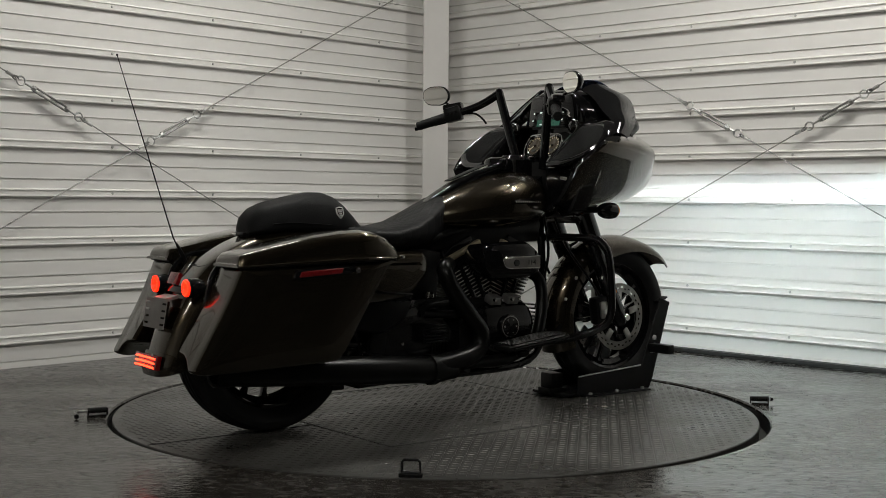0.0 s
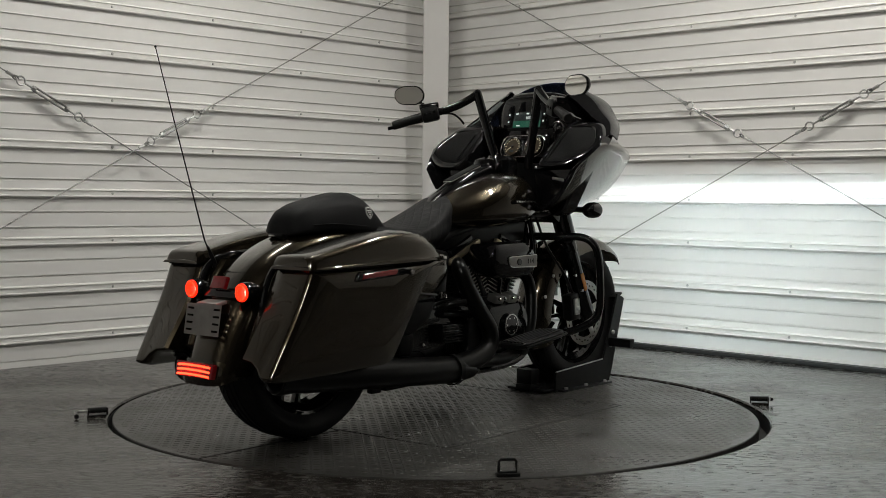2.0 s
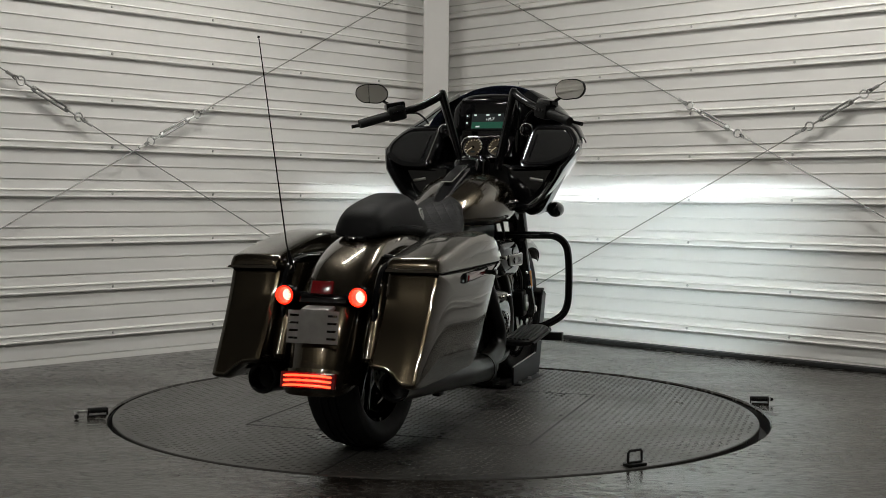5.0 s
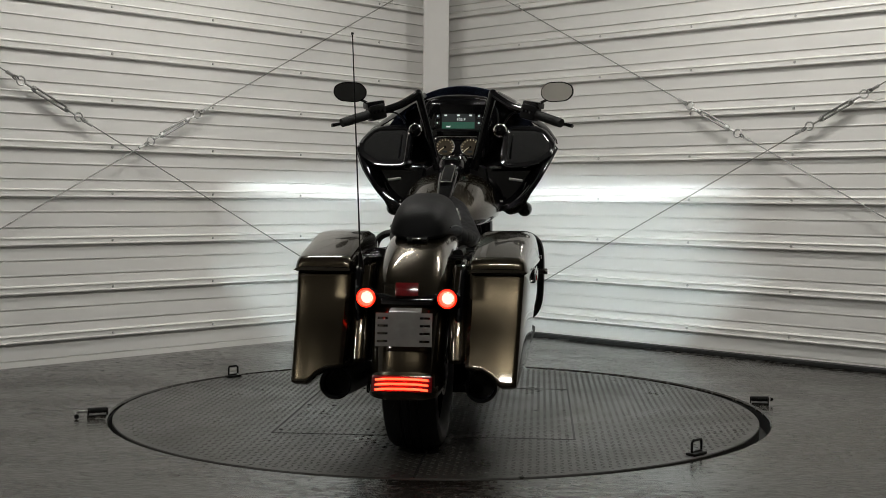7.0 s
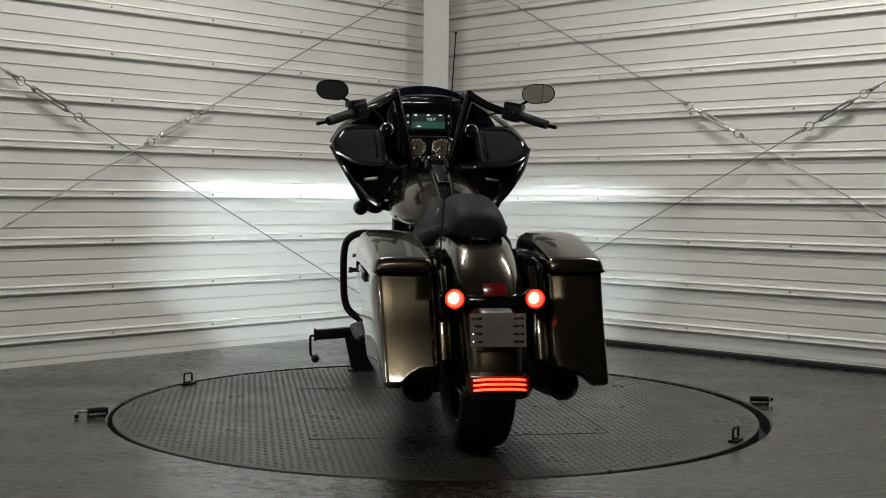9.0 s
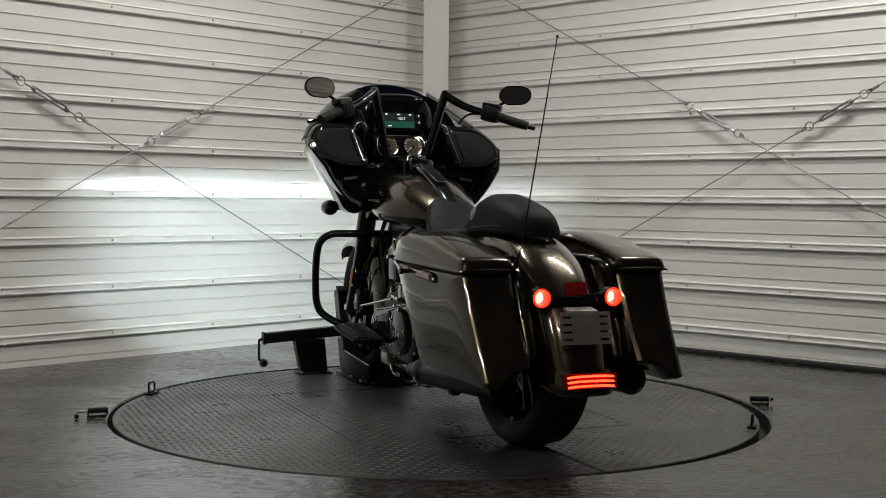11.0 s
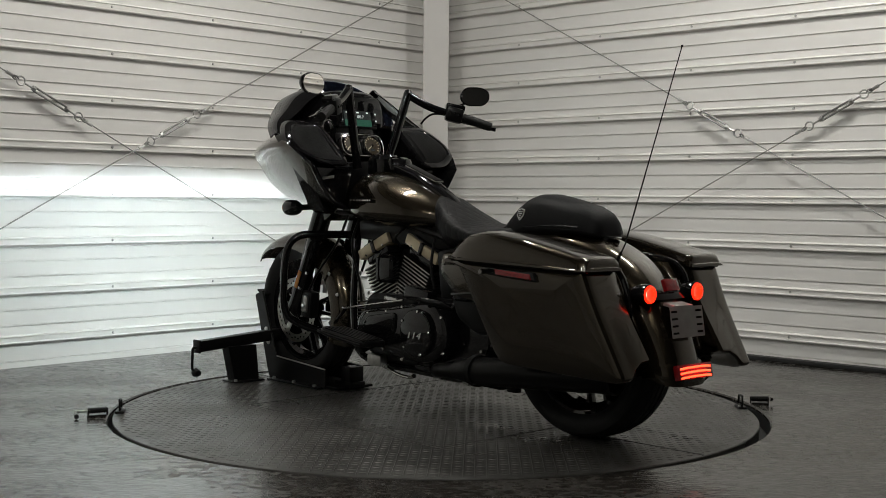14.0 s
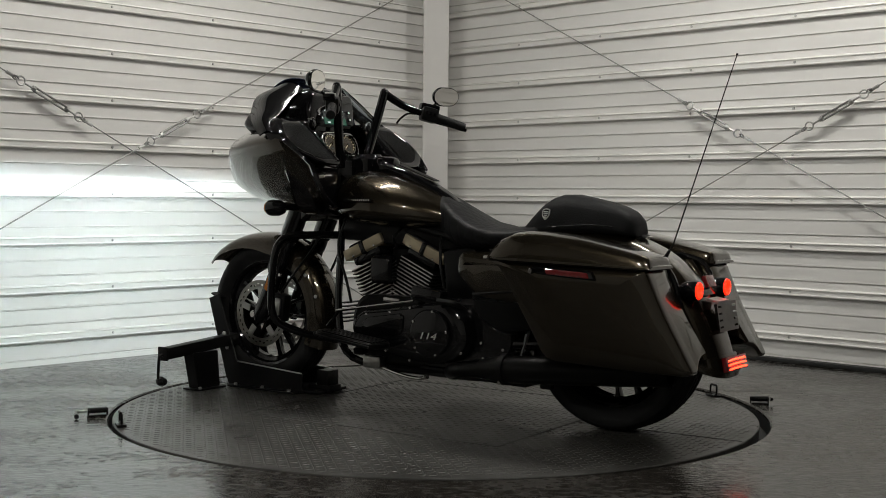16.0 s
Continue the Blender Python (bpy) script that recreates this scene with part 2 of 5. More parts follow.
def ribbed_wall(name, m, label, first_z, drop, dark_foot=False):
    wall = tagged(new(name, None), label, "wall", kind="structure")
    wall.matrix_world = m
    part("backing", box((WALL_LONG, 0.12, WALL_HIGH), (WALL_LONG / 2, -0.075, WALL_HIGH / 2)), BOARD, wall)
    # one sheet: a lip over the next one, two fine grooves
    p = PITCH
    g, h = p * 0.36 - drop, p * 0.68 - drop
    prof = [(-0.010, -0.004), (0.012, -0.003), (0.020, 0.002), (0.020, 0.007), (0.013, 0.009), (0.013, 0.031), (0.0175, 0.0325), (0.0175, 0.036), (0.0035, 0.0435)]
    for mid in (g, h):
        prof += [(0.002, mid - 0.0035), (-0.009, mid - 0.0028), (-0.009, mid + 0.0028), (0.003, mid + 0.0035), (0.003, mid + 0.006), (0.002, mid + 0.009)]
    prof += [(0.002, p - 0.015), (-0.010, p - 0.014), (-0.010, p + 0.002)]
    b = loft([[Vector((x, y, z)) for y, z in prof] for x in (0.0, WALL_LONG)], closed=False, cap=False)
    first = part("panel", b, WHITE_STEEL, wall, limit=15)
    first.location.z = first_z
    for k in range(1, 14):
        ob = new("panel", first.data)
        ob.parent, ob.location.z = wall, first_z + k * p
    b = loft([[Vector((x, y, z)) for y, z in ((0.002, 0.0), (0.002, 0.028), (-0.004, 0.030), (-0.004, 0.033), (0.002, 0.035), (0.002, first_z - 0.015), (-0.010, first_z - 0.014), (-0.010, first_z))] for x in (0.0, WALL_LONG)], closed=False, cap=False)
    part("base_panel", b, WHITE_STEEL, wall)
    # low black strip along the foot of the wall
    if dark_foot:
        part("foot_strip", box((WALL_LONG, 0.07, 0.022), (WALL_LONG / 2, 0.02, 0.011), bevel=0.004), GAP_BLACK, wall, "dark strip along the wall foot")
    b = lathe([(0, 0.0075), (0.003, 0.0075), (0.006, 0.005), (0.006, 0.0001)], 8, "y")
    screw = part("screw", b, ZINC, wall)
    spots = [(0.642 + 0.637 * i, 0.013, first_z + k * p + 0.019) for k in range(0, 11) for i in range(7)]
    screw.location = spots[0]
    for s in spots[1:]:
        ob = new("screw", screw.data)
        ob.parent, ob.location = wall, s
    return wall


def floor_sheet():
    """Concrete with a round pit for the turntable."""
    rings = []
    for r, z in ((1.322, -0.07), (1.322, -0.006), (1.328, 0.0), (1.5, 0), (2.2, 0), (3.5, 0), (6, 0), (14, 0)):
        rings.append([Vector((0.012 + r * math.cos(a), 0.008 + r * math.sin(a), z)) for a in (2 * math.pi * k / 128 for k in range(128))])
    tagged(part("floor", loft(rings, cap=False), CONCRETE), "dark grey worn concrete floor with a round pit", "floor", kind="structure")
    b = lathe([(-0.066, 0.001), (-0.066, 1.318), (-0.012, 1.320)], 128, "z", (0.012, 0.008, 0))
    tagged(part("pit", b, GAP_BLACK), "black rubber-lined pit under the turntable", "pit", kind="structure")


def shell():
    ribbed_wall("wall_left", LEFT_WALL, "white horizontally ribbed steel wall with cable bracing", WALL_FIRST - 0.004, 0.0)
    ribbed_wall("wall_right", RIGHT_WALL, "white horizontally ribbed steel wall with a dark strip at its foot", WALL_FIRST - 0.010, 0.008, True)
    # unseen closing walls, their tones set for what the bike and mirrors reflect
    for name, m, far, mat, label in (("wall_behind_a", LEFT_WALL, RIGHT_DIR, DARK_WALL, "unseen closing wall, coloured dark so that reflections stay dark"), ("wall_behind_b", RIGHT_WALL, LEFT_DIR, PALE_WALL, "unseen closing wall, coloured pale to brighten the bike's left side")):
        q = m.copy()
        q.translation = CORNER + far * (WALL_LONG - 0.05)
        ob = part(name, box((WALL_LONG, 0.1, WALL_HIGH), (WALL_LONG / 2, 0, WALL_HIGH / 2)), mat)
        ob.matrix_world = q
        tagged(ob, label, "wall", kind="structure")
    mid = CORNER + (LEFT_DIR + RIGHT_DIR) * (WALL_LONG / 2)
    ob = part("ceiling", box((WALL_LONG + 0.3, WALL_LONG + 0.3, 0.1)), BOARD)
    ob.matrix_world = pose(mid.x, mid.y, WALL_HIGH + 0.05, 0, 0, 45.9)
    tagged(ob, "plain grey boarded ceiling", "ceiling", kind="structure")
    # corner column: a square tube set across the corner
    b = box((0.161, 0.161, WALL_HIGH), (0, 0, WALL_HIGH / 2), bevel=0.008)
    ob = part("corner_column", b, COLUMN_WHITE)
    ob.matrix_world = pose(-0.02, 2.90, 0, 0, 0, 0.0)
    tagged(ob, "light grey painted steel column in the corner", "column", kind="structure")


floor_sheet()
shell()


def tube_fixture(p, turn):
    t = empty("ceiling_light", "long white tube light hung under the ceiling", "ceiling light", "tube lights")
    t.matrix_world = pose(*p, 0, 0, turn)
    part("housing", box((1.24, 0.16, 0.05), (0, 0, 0.02), bevel=0.008), COLUMN_WHITE, t)
    part("tube", tube([(-0.58, 0, -0.03), (0.58, 0, -0.03)], 0.013, smooth=0), TUBE_GLOW, t, "glowing tube")
    part("hanger", tube([(-0.5, 0, 0.04), (-0.5, 0, WALL_HIGH - p[2] + 0.02)], 0.004, 6, 0), ZINC, t)
    part("hanger", tube([(0.5, 0, 0.04), (0.5, 0, WALL_HIGH - p[2] + 0.02)], 0.004, 6, 0), ZINC, t)


for place, turn, share in TUBE_LAMPS:
    tube_fixture(place, turn)

# ---- the turntable ----
SPIN, MID_TIME = 6.815, 7.7


def turn_at(t):
    return SPIN * (t - MID_TIME)


turntable = empty("turntable", "round black tread-plate turntable let into the floor", "turntable")
part("plate", lathe([(-0.05, 0.01), (-0.05, 1.29), (-0.004, 1.29), (-0.001, 1.287), (0.0, 1.28), (0.0, 0.001)], 128, "z"), PLATE, turntable)

# ---- the motorcycle: y ahead, x to its right, z up ----
bike = empty("motorcycle", "bronze and black touring motorcycle with saddlebags and fixed fairing, lights on", "motorcycle")
REAR_Y, FRONT_Y, REAR_Z, FRONT_Z = -0.812, 0.925, 0.335, 0.338
BOTH = (-1, 1)


def text_mesh(body, size, depth=0.0008):
    cu = bpy.data.curves.new("t", "FONT")
    cu.body, cu.size, cu.extrude = body, size, depth
    cu.align_x, cu.align_y = "CENTER", "CENTER"
    cu.resolution_u = 3
    ob = new("t", cu)
    bpy.context.view_layer.update()
    me = bpy.data.meshes.new_from_object(ob.evaluated_get(bpy.context.evaluated_depsgraph_get()))
    bpy.data.objects.remove(ob)
    b = bmesh.new()
    b.from_mesh(me)
    bpy.data.meshes.remove(me)
    return b


def arc(cx, cy, r, a0, a1, n):
    return [Vector((cx + r * math.cos(radians(a0 + (a1 - a0) * k / n)), cy + r * math.sin(radians(a0 + (a1 - a0) * k / n)))) for k in range(n + 1)]


def tyre_mesh(r, rim, w, at, grooves):
    prof = [(-w * 0.62, rim - 0.012), (-w * 0.80, rim + 0.004), (-w * 0.97, rim + (r - rim) * 0.35), (-w, rim + (r - rim) * 0.55),
            (-w * 0.93, rim + (r - rim) * 0.76), (-w * 0.74, rim + (r - rim) * 0.91), (-w * 0.5, r - 0.006)]
    tread = []
    for g in grooves:
        tread += [(w * g - 0.006, r - 0.001), (w * g - 0.003, r - 0.006), (w * g + 0.003, r - 0.006), (w * g + 0.006, r - 0.001)]
    b = lathe(prof + tread + [(-s, q) for s, q in reversed(prof)], 96, "x", at)
    return b


def tread_cuts(r, w, at, n, bm):
    """Slanting tread blocks proud of the shoulders."""
    for k in range(n):
        for s in BOTH:
            a = 2 * math.pi * (k + 0.25 * s) / n
            m = Matrix.Translation(at) @ Matrix.Rotation(a, 4, "X") @ pose(s * w * 0.66, 0, r - 0.017, 0, s * 26, s * 24)
            merge(bm, moved(box((w * 0.42, 0.026, 0.012)), m))
    return bm


def wheel(name, y, z, r, rim, w, spokes, lean):
    hub = empty(name, "", "")
    hub.parent = bike
    at = Vector((0, y, z))
    part("tyre", tread_cuts(r, w, at, 34, tyre_mesh(r, rim, w, at, (-0.28, 0.0, 0.28))), RUBBER, hub, "black road tyre")
    b = lathe([(-w * 0.66, rim + 0.004), (-w * 0.70, rim - 0.006), (-w * 0.62, rim - 0.016), (-w * 0.4, rim - 0.022), (-w * 0.2, rim - 0.042),
               (w * 0.2, rim - 0.042), (w * 0.4, rim - 0.022), (w * 0.62, rim - 0.016), (w * 0.70, rim - 0.006), (w * 0.66, rim + 0.004)], 96, "x", at)
    lathe([(-0.055, 0.012), (-0.055, 0.034), (-0.04, 0.045), (0.04, 0.045), (0.055, 0.034), (0.055, 0.012)], 32, "x", at, b)
    part("rim", b, GLOSS_BLACK, hub, "gloss black rim")
    mesh = None
    for k in range(spokes):
        for s in BOTH:
            a = 2 * math.pi * k / spokes + lean
            rings = []
            for t, hw, hx in ((0.036, 0.015, 0.026), (0.5, 0.009, 0.02), (0.85, 0.009, 0.017), (1.0, 0.016, 0.02)):
                rad = t * (rim - 0.035) if t > 0.04 else 0.036
                off = s * (0.010 + 0.034 * t)
                ring = [Vector((dx, off + dy, rad)) for dx, dy in ((-hx, -hw * 0.6), (-hx * 0.5, -hw), (hx * 0.5, -hw), (hx, -hw * 0.6), (hx, hw * 0.6), (hx * 0.5, hw), (-hx * 0.5, hw), (-hx, hw * 0.6))]
                rings.append([Matrix.Translation(at) @ Matrix.Rotation(a, 4, "X") @ v for v in ring])
            part("spoke", loft(rings), GLOSS_BLACK, hub)
    return hub


def disc(hub, x, y, z, r=0.15):
    b = bmesh.new()
    n, rows = 72, (0.112, 0.124, 0.131, 0.137, r)
    vs = [[b.verts.new((0, q * math.cos(2 * math.pi * k / n), q * math.sin(2 * math.pi * k / n))) for k in range(n)] for q in rows]
    for i in range(4):
        for k in range(n):
            if (i == 2 and k % 4 == 0) or (i == 1 and k % 4 == 2):
                continue
            j = (k + 1) % n
            b.faces.new((vs[i][k], vs[i][j], vs[i + 1][j], vs[i + 1][k]))
    bmesh.ops.solidify(b, geom=list(b.faces), thickness=0.005)
    moved(b, pose(x, y, z))
    ob = part("brake_disc", b, BRUSHED, hub, "drilled bare steel brake disc")
    for k in range(5):
        a = 2 * math.pi * k / 5 + 0.3
        c = box((0.007, 0.03, 0.05), (x, y + 0.095 * math.cos(a), z + 0.095 * math.sin(a)), (math.degrees(a) - 90, 0, 0), 0.004)
        part("carrier_arm", c, HUB_SILVER, ob)
    return ob


def wheels():
    rear = wheel("rear_wheel", REAR_Y, REAR_Z, 0.335, 0.252, 0.092, 5, 0.4)
    front = wheel("front_wheel", FRONT_Y, FRONT_Z, 0.325, 0.241, 0.066, 5, 0.15)
    for s in BOTH:
        disc(front, s * 0.083, FRONT_Y, FRONT_Z)
        part("axle_nut", moved(bolt(0.018, 0.014), pose(s * 0.128, FRONT_Y, FRONT_Z, 0, 0, 0 if s > 0 else 180)), CHROME, front)
    disc(rear, 0.085, REAR_Y, REAR_Z)
    part("pulley", lathe([(-0.085, 0.05), (-0.085, 0.105), (-0.11, 0.105), (-0.11, 0.05)], 48, "x", (0, REAR_Y, REAR_Z)), SATIN_BLACK, rear)


wheels()


def hoop(path, half, deep, thick=0.006, power=2.2, n=22):
    """A fender shell: a cap-shaped section carried along (y, z, half width, depth) points."""
    rings = []
    for i, (y, z, hw, dp) in enumerate(path):
        a, c = path[max(i - 1, 0)], path[min(i + 1, len(path) - 1)]
        t = Vector((c[0] - a[0], c[1] - a[1])).normalized()
        nrm = Vector((-t.y, t.x))
        ring = []
        for off, order in ((0.0, range(n + 1)), (thick, range(n, -1, -1))):
            for k in order:
                q = math.pi * (k / n)
                cx, sn = math.cos(q), math.sin(q)
                x = (hw - off) * math.copysign(abs(cx) ** (2 / power), cx)
                h = (dp - off) * abs(sn) ** (2 / power) - dp
                ring.append(Vector((x, y + nrm.x * h, z + nrm.y * h)))
        rings.append(ring)
    return loft(rings)


def dense(path, steps=5):
    a = smooth_path([(p[0], p[1], p[2]) for p in path], steps)
    b = smooth_path([(p[3], 0, 0) for p in path], steps)
    return [(u.x, u.y, u.z, v.x) for u, v in zip(a, b)]


def fenders():
    rear = [(-0.30, 0.700, 0.115, 0.06), (-0.50, 0.735, 0.120, 0.075), (-0.70, 0.752, 0.122, 0.085), (-0.88, 0.724, 0.122, 0.09),
            (-1.03, 0.655, 0.122, 0.10), (-1.13, 0.560, 0.121, 0.12), (-1.195, 0.455, 0.119, 0.135), (-1.235, 0.355, 0.117, 0.14), (-1.252, 0.30, 0.115, 0.135)]
    part("rear_fender", hoop(dense(list(reversed(rear))), 0, 0, 0.006, 3.0, 30), PAINT, bike, "bronze metallic rear fender")
    # tip that carries the tail light
    tip = [(-1.251, 0.322, 0.120, 0.12), (-1.264, 0.29, 0.120, 0.12), (-1.268, 0.26, 0.119, 0.115), (-1.262, 0.236, 0.115, 0.11)]
    part("fender_tip", hoop(list(reversed(tip)), 0, 0, 0.01, 3.4, 30), PAINT, bike, "bronze fender tip round the tail light")
    # painted filler panels between the fender and the bags
    for s in BOTH:
        rings = []
        for y, z, w in ((-1.035, 0.640, 0.022), (-1.075, 0.590, 0.026), (-1.115, 0.500, 0.029), (-1.160, 0.400, 0.030), (-1.178, 0.352, 0.028), (-1.172, 0.340, 0.022)):
            poly = rounded([(-w, 0.012), (-0.4 * w, -0.002), (0.4 * w, -0.002), (w, 0.012), (w, 0.16), (-w, 0.16)], [0.012, 0.014, 0.014, 0.012, 0.004, 0.004], 4)
            rings.append([Vector((s * 0.158 + v.x, y + v.y, z)) for v in poly])
        part("filler_panel", loft(rings), PAINT, bike, "bronze filler panel beside the rear fender")
    front = []
    for k in range(25):
        a = radians(33 + (203 - 33) * k / 24)
        r = 0.366 + 0.052 * max(0, (1 - k / 8)) ** 1.6 + 0.012 * max(0, (k - 18) / 6)
        w = 0.088 - 0.03 * max(0, 1 - k / 3) ** 2
        front.append((FRONT_Y + r * math.cos(a), FRONT_Z + r * math.sin(a), w, 0.095 - 0.07 * max(0, 1 - k / 9)))
    part("front_fender", hoop(list(reversed(front)), 0, 0, 0.005), PAINT, bike, "bronze metallic front fender")
    for s in BOTH:
        part("fender_bracket", box((0.008, 0.05, 0.14), (s * 0.093, 0.83, 0.60), (20, 0, 0), 0.004), GLOSS_BLACK, bike)
        for yz in ((0.66, 0.52), (0.60, 0.43), (0.80, 0.55)):
            part("fender_bolt", moved(bolt(0.008), pose(s * 0.088, *yz, 0, 0, 0 if s > 0 else 180)), ZINC, bike)


fenders()


def rear_lights():
    tail = part("tail_light", box((0.19, 0.02, 0.052), (0, -1.268, 0.287), (-12, 0, 0), 0.006), RED_LENS, bike, "red tail light with three glowing bars")
    for k, z in enumerate((0.304, 0.289, 0.274)):
        pts = [(-0.082, -1.274 - 0.003 * k, z - 0.004), (-0.04, -1.281 - 0.003 * k, z), (0.04, -1.281 - 0.003 * k, z), (0.082, -1.274 - 0.003 * k, z - 0.004)]
        part("light_bar", tube(pts, 0.0036, 8, 4), TAIL_GLOW, tail, "glowing red bar")
    for s in BOTH:
        x, y, z = s * 0.129, -1.176, 0.545
        sig = part("turn_signal", lathe([(-0.005, 0.0305), (-0.003, 0.0345), (0.012, 0.0355), (0.035, 0.033), (0.055, 0.026), (0.066, 0.012), (0.068, 0.0001)], 32, "y", (x, y, z)), GLOSS_BLACK, bike, "black bullet turn signal")
        part("lens", lathe([(-0.004, 0.031), (-0.010, 0.0295), (-0.011, 0.026), (0.002, 0.021), (0.022, 0.0190)], 32, "y", (x, y, z)), TURN_GLOW, sig, "glowing red lens")
        leds = None
        for rad, cnt in ((0.0190, 11), (0.0245, 17)):
            for k in range(cnt):
                a = 2 * math.pi * k / cnt
                leds = lathe([(-0.0130 + 0.9 * max(0, 0.0245 - rad), 0.0019), (-0.0142 + 0.9 * max(0, 0.0245 - rad), 0.0001)], 6, "y", (x + rad * math.cos(a), y, z + rad * math.sin(a)), leds)
        part("led_cluster", leds, LED_GLOW, sig, "cluster of bright red diodes")
        part("bulb_core", lathe([(0.022, 0.0190), (0.020, 0.012), (0.019, 0.0001)], 32, "y", (x, y, z)), TURN_CORE, sig, "bright lens centre")
        part("signal_stem", tube([(x - s * 0.012, y + 0.044, z), (s * 0.09, -1.130, 0.545), (s * 0.06, -1.13, 0.54)], 0.011, 10, 4), GLOSS_BLACK, sig)
    bar = part("light_mount", box((0.17, 0.03, 0.028), (0, -1.152, 0.532), (-15, 0, 0), 0.008), GLOSS_BLACK, bike)
    part("reflector", box((0.074, 0.016, 0.044), (0, -1.166, 0.571), (-22, 0, 0), 0.004), RED_LENS, bar, "dark red reflector")
    # plate bracket with slots
    xs = [-0.089, -0.082, -0.050, 0.050, 0.082, 0.089]
    zs = [-0.052] + [v for c in (-0.036, -0.012, 0.012, 0.036) for v in (c - 0.0035, c + 0.0035)] + [0.052]
    b = bmesh.new()
    vs = [[b.verts.new((x, 0, z)) for x in xs] for z in zs]
    for i in range(len(zs) - 1):
        for j in range(len(xs) - 1):
            if i % 2 == 1 and j in (1, 3):
                continue
            b.faces.new((vs[i][j], vs[i][j + 1], vs[i + 1][j + 1], vs[i + 1][j]))
    bmesh.ops.solidify(b, geom=list(b.faces), thickness=0.003)
    moved(b, pose(0, -1.240, 0.452, -9, 0, 0))
    plate = part("plate_bracket", b, PLATE_GREY, bike, "bare slotted metal number plate bracket")
    part("bracket_foot", box((0.1, 0.05, 0.012), (0, -1.20, 0.505), (10, 0, 0), 0.004), PLATE_GREY, plate)
    part("bracket_back", box((0.12, 0.012, 0.09), (0, -1.224, 0.452), (-12, 0, 0), 0.004), SATIN_BLACK, plate)


rear_lights()


def bag_outline(low, rise):
    """Side outline of a saddlebag body; rise lifts the lower rear edge over the muffler."""
    pts = [(-0.480, 0.640), (-1.090, 0.624), (-1.142, 0.50), (-1.262 + 0.3 * rise, low + rise), (-1.222, low - 0.012 + rise), (-1.02, 0.272 + rise * 0.5), (-0.70, 0.284), (-0.610, 0.450), (-0.520, 0.610)]
    return rounded(pts, [0.012, 0.012, 0.15, 0.02, 0.03, 0.1, 0.045, 0.08, 0.05], 5)


def bag_flare(v):
    """The bag widens outwards towards its front and narrows a little downwards."""
    k = min(max((v.y + 1.1) / 0.5, 0.0), 1.0)
    lean = (0.016 + 0.010 * k) * min(max((0.62 - v.z) / 0.34, 0.0), 1.0)
    return Vector((v.x + (0.022 * k - lean) * (v.x - 0.19) / 0.19, v.y, v.z))


def bag_body():
    rings = []
    for x, d, rise, pull in ((0.188, 0.02, 0.055, 0.0), (0.192, 0.008, 0.055, 0.0), (0.205, 0.0, 0.055, 0.0), (0.25, 0.0, 0.05, 0.0), (0.285, 0.0, 0.03, 0.0), (0.305, 0.0, 0.008, 0.0),
                             (0.318, 0.0, 0.0, 0.0), (0.350, 0.0, 0.0, 0.0), (0.360, 0.002, 0.0, 0.0), (0.366, 0.005, 0.0, 0.0), (0.3685, 0.008, 0.0, 0.010), (0.3715, 0.009, 0.0, 0.05), (0.3745, 0.009, 0.0, 0.11), (0.3770, 0.009, 0.0, 0.18), (0.3790, 0.009, 0.0, 0.26),
                             (0.3805, 0.009, 0.0, 0.36), (0.3815, 0.009, 0.0, 0.50), (0.3820, 0.009, 0.0, 0.70), (0.3822, 0.009, 0.0, 0.9)):
        poly = inset(bag_outline(0.281, rise), d)
        mid = sum(poly, Vector((0, 0))) / len(poly)
        rings.append([bag_flare(Vector((x, v.x + (mid.x - v.x) * pull, v.y + (mid.y - v.y) * pull * (min(1.0, 0.45 + 0.6 * max(0.0, pull - 0.2)) if v.y > mid.y else 1.0)))) for v in poly])
    return loft(rings)


def bag_lid():
    """Lid: upright sides, a crease along the top outer edge and an upright rear face."""
    rings = []
    for y, top, edge in ((-0.466, 0.652, 0.022), (-0.470, 0.664, 0.014), (-0.490, 0.688, 0.007), (-0.525, 0.716, 0.003), (-0.570, 0.735, 0.0), (-0.63, 0.742, 0.0), (-0.72, 0.737, 0.0), (-0.80, 0.727, 0.0), (-0.88, 0.713, 0.0),
                         (-0.96, 0.697, 0.0), (-1.03, 0.682, 0.0), (-1.075, 0.672, 0.001), (-1.090, 0.668, 0.003), (-1.099, 0.660, 0.006), (-1.104, 0.648, 0.008), (-1.106, 0.637, 0.008), (-1.112, 0.634, 0.002), (-1.112, 0.626, 0.002)):
        base = 0.643 + (y + 0.475) * 0.0285
        high = max(top - base, 0.004)
        out, xi = 0.3805 - edge, 0.190 + edge
        sec = [(xi, base), (xi, base + 0.70 * high), (xi + 0.006, base + 0.90 * high), (xi + 0.02, base + high), (0.26, base + 1.04 * high), (0.32, base + 1.04 * high),
               (out - 0.036, base + 1.0 * high), (out - 0.022, base + 0.96 * high), (out - 0.014, base + 0.86 * high), (out - 0.008, base + 0.62 * high), (out - 0.004, base + 0.30 * high), (out - 0.002, base + 0.12 * high), (out, base + 0.09 * high), (out, base)]
        rings.append([bag_flare(Vector((x, y, z))) for x, z in sec])
    return loft(rings)


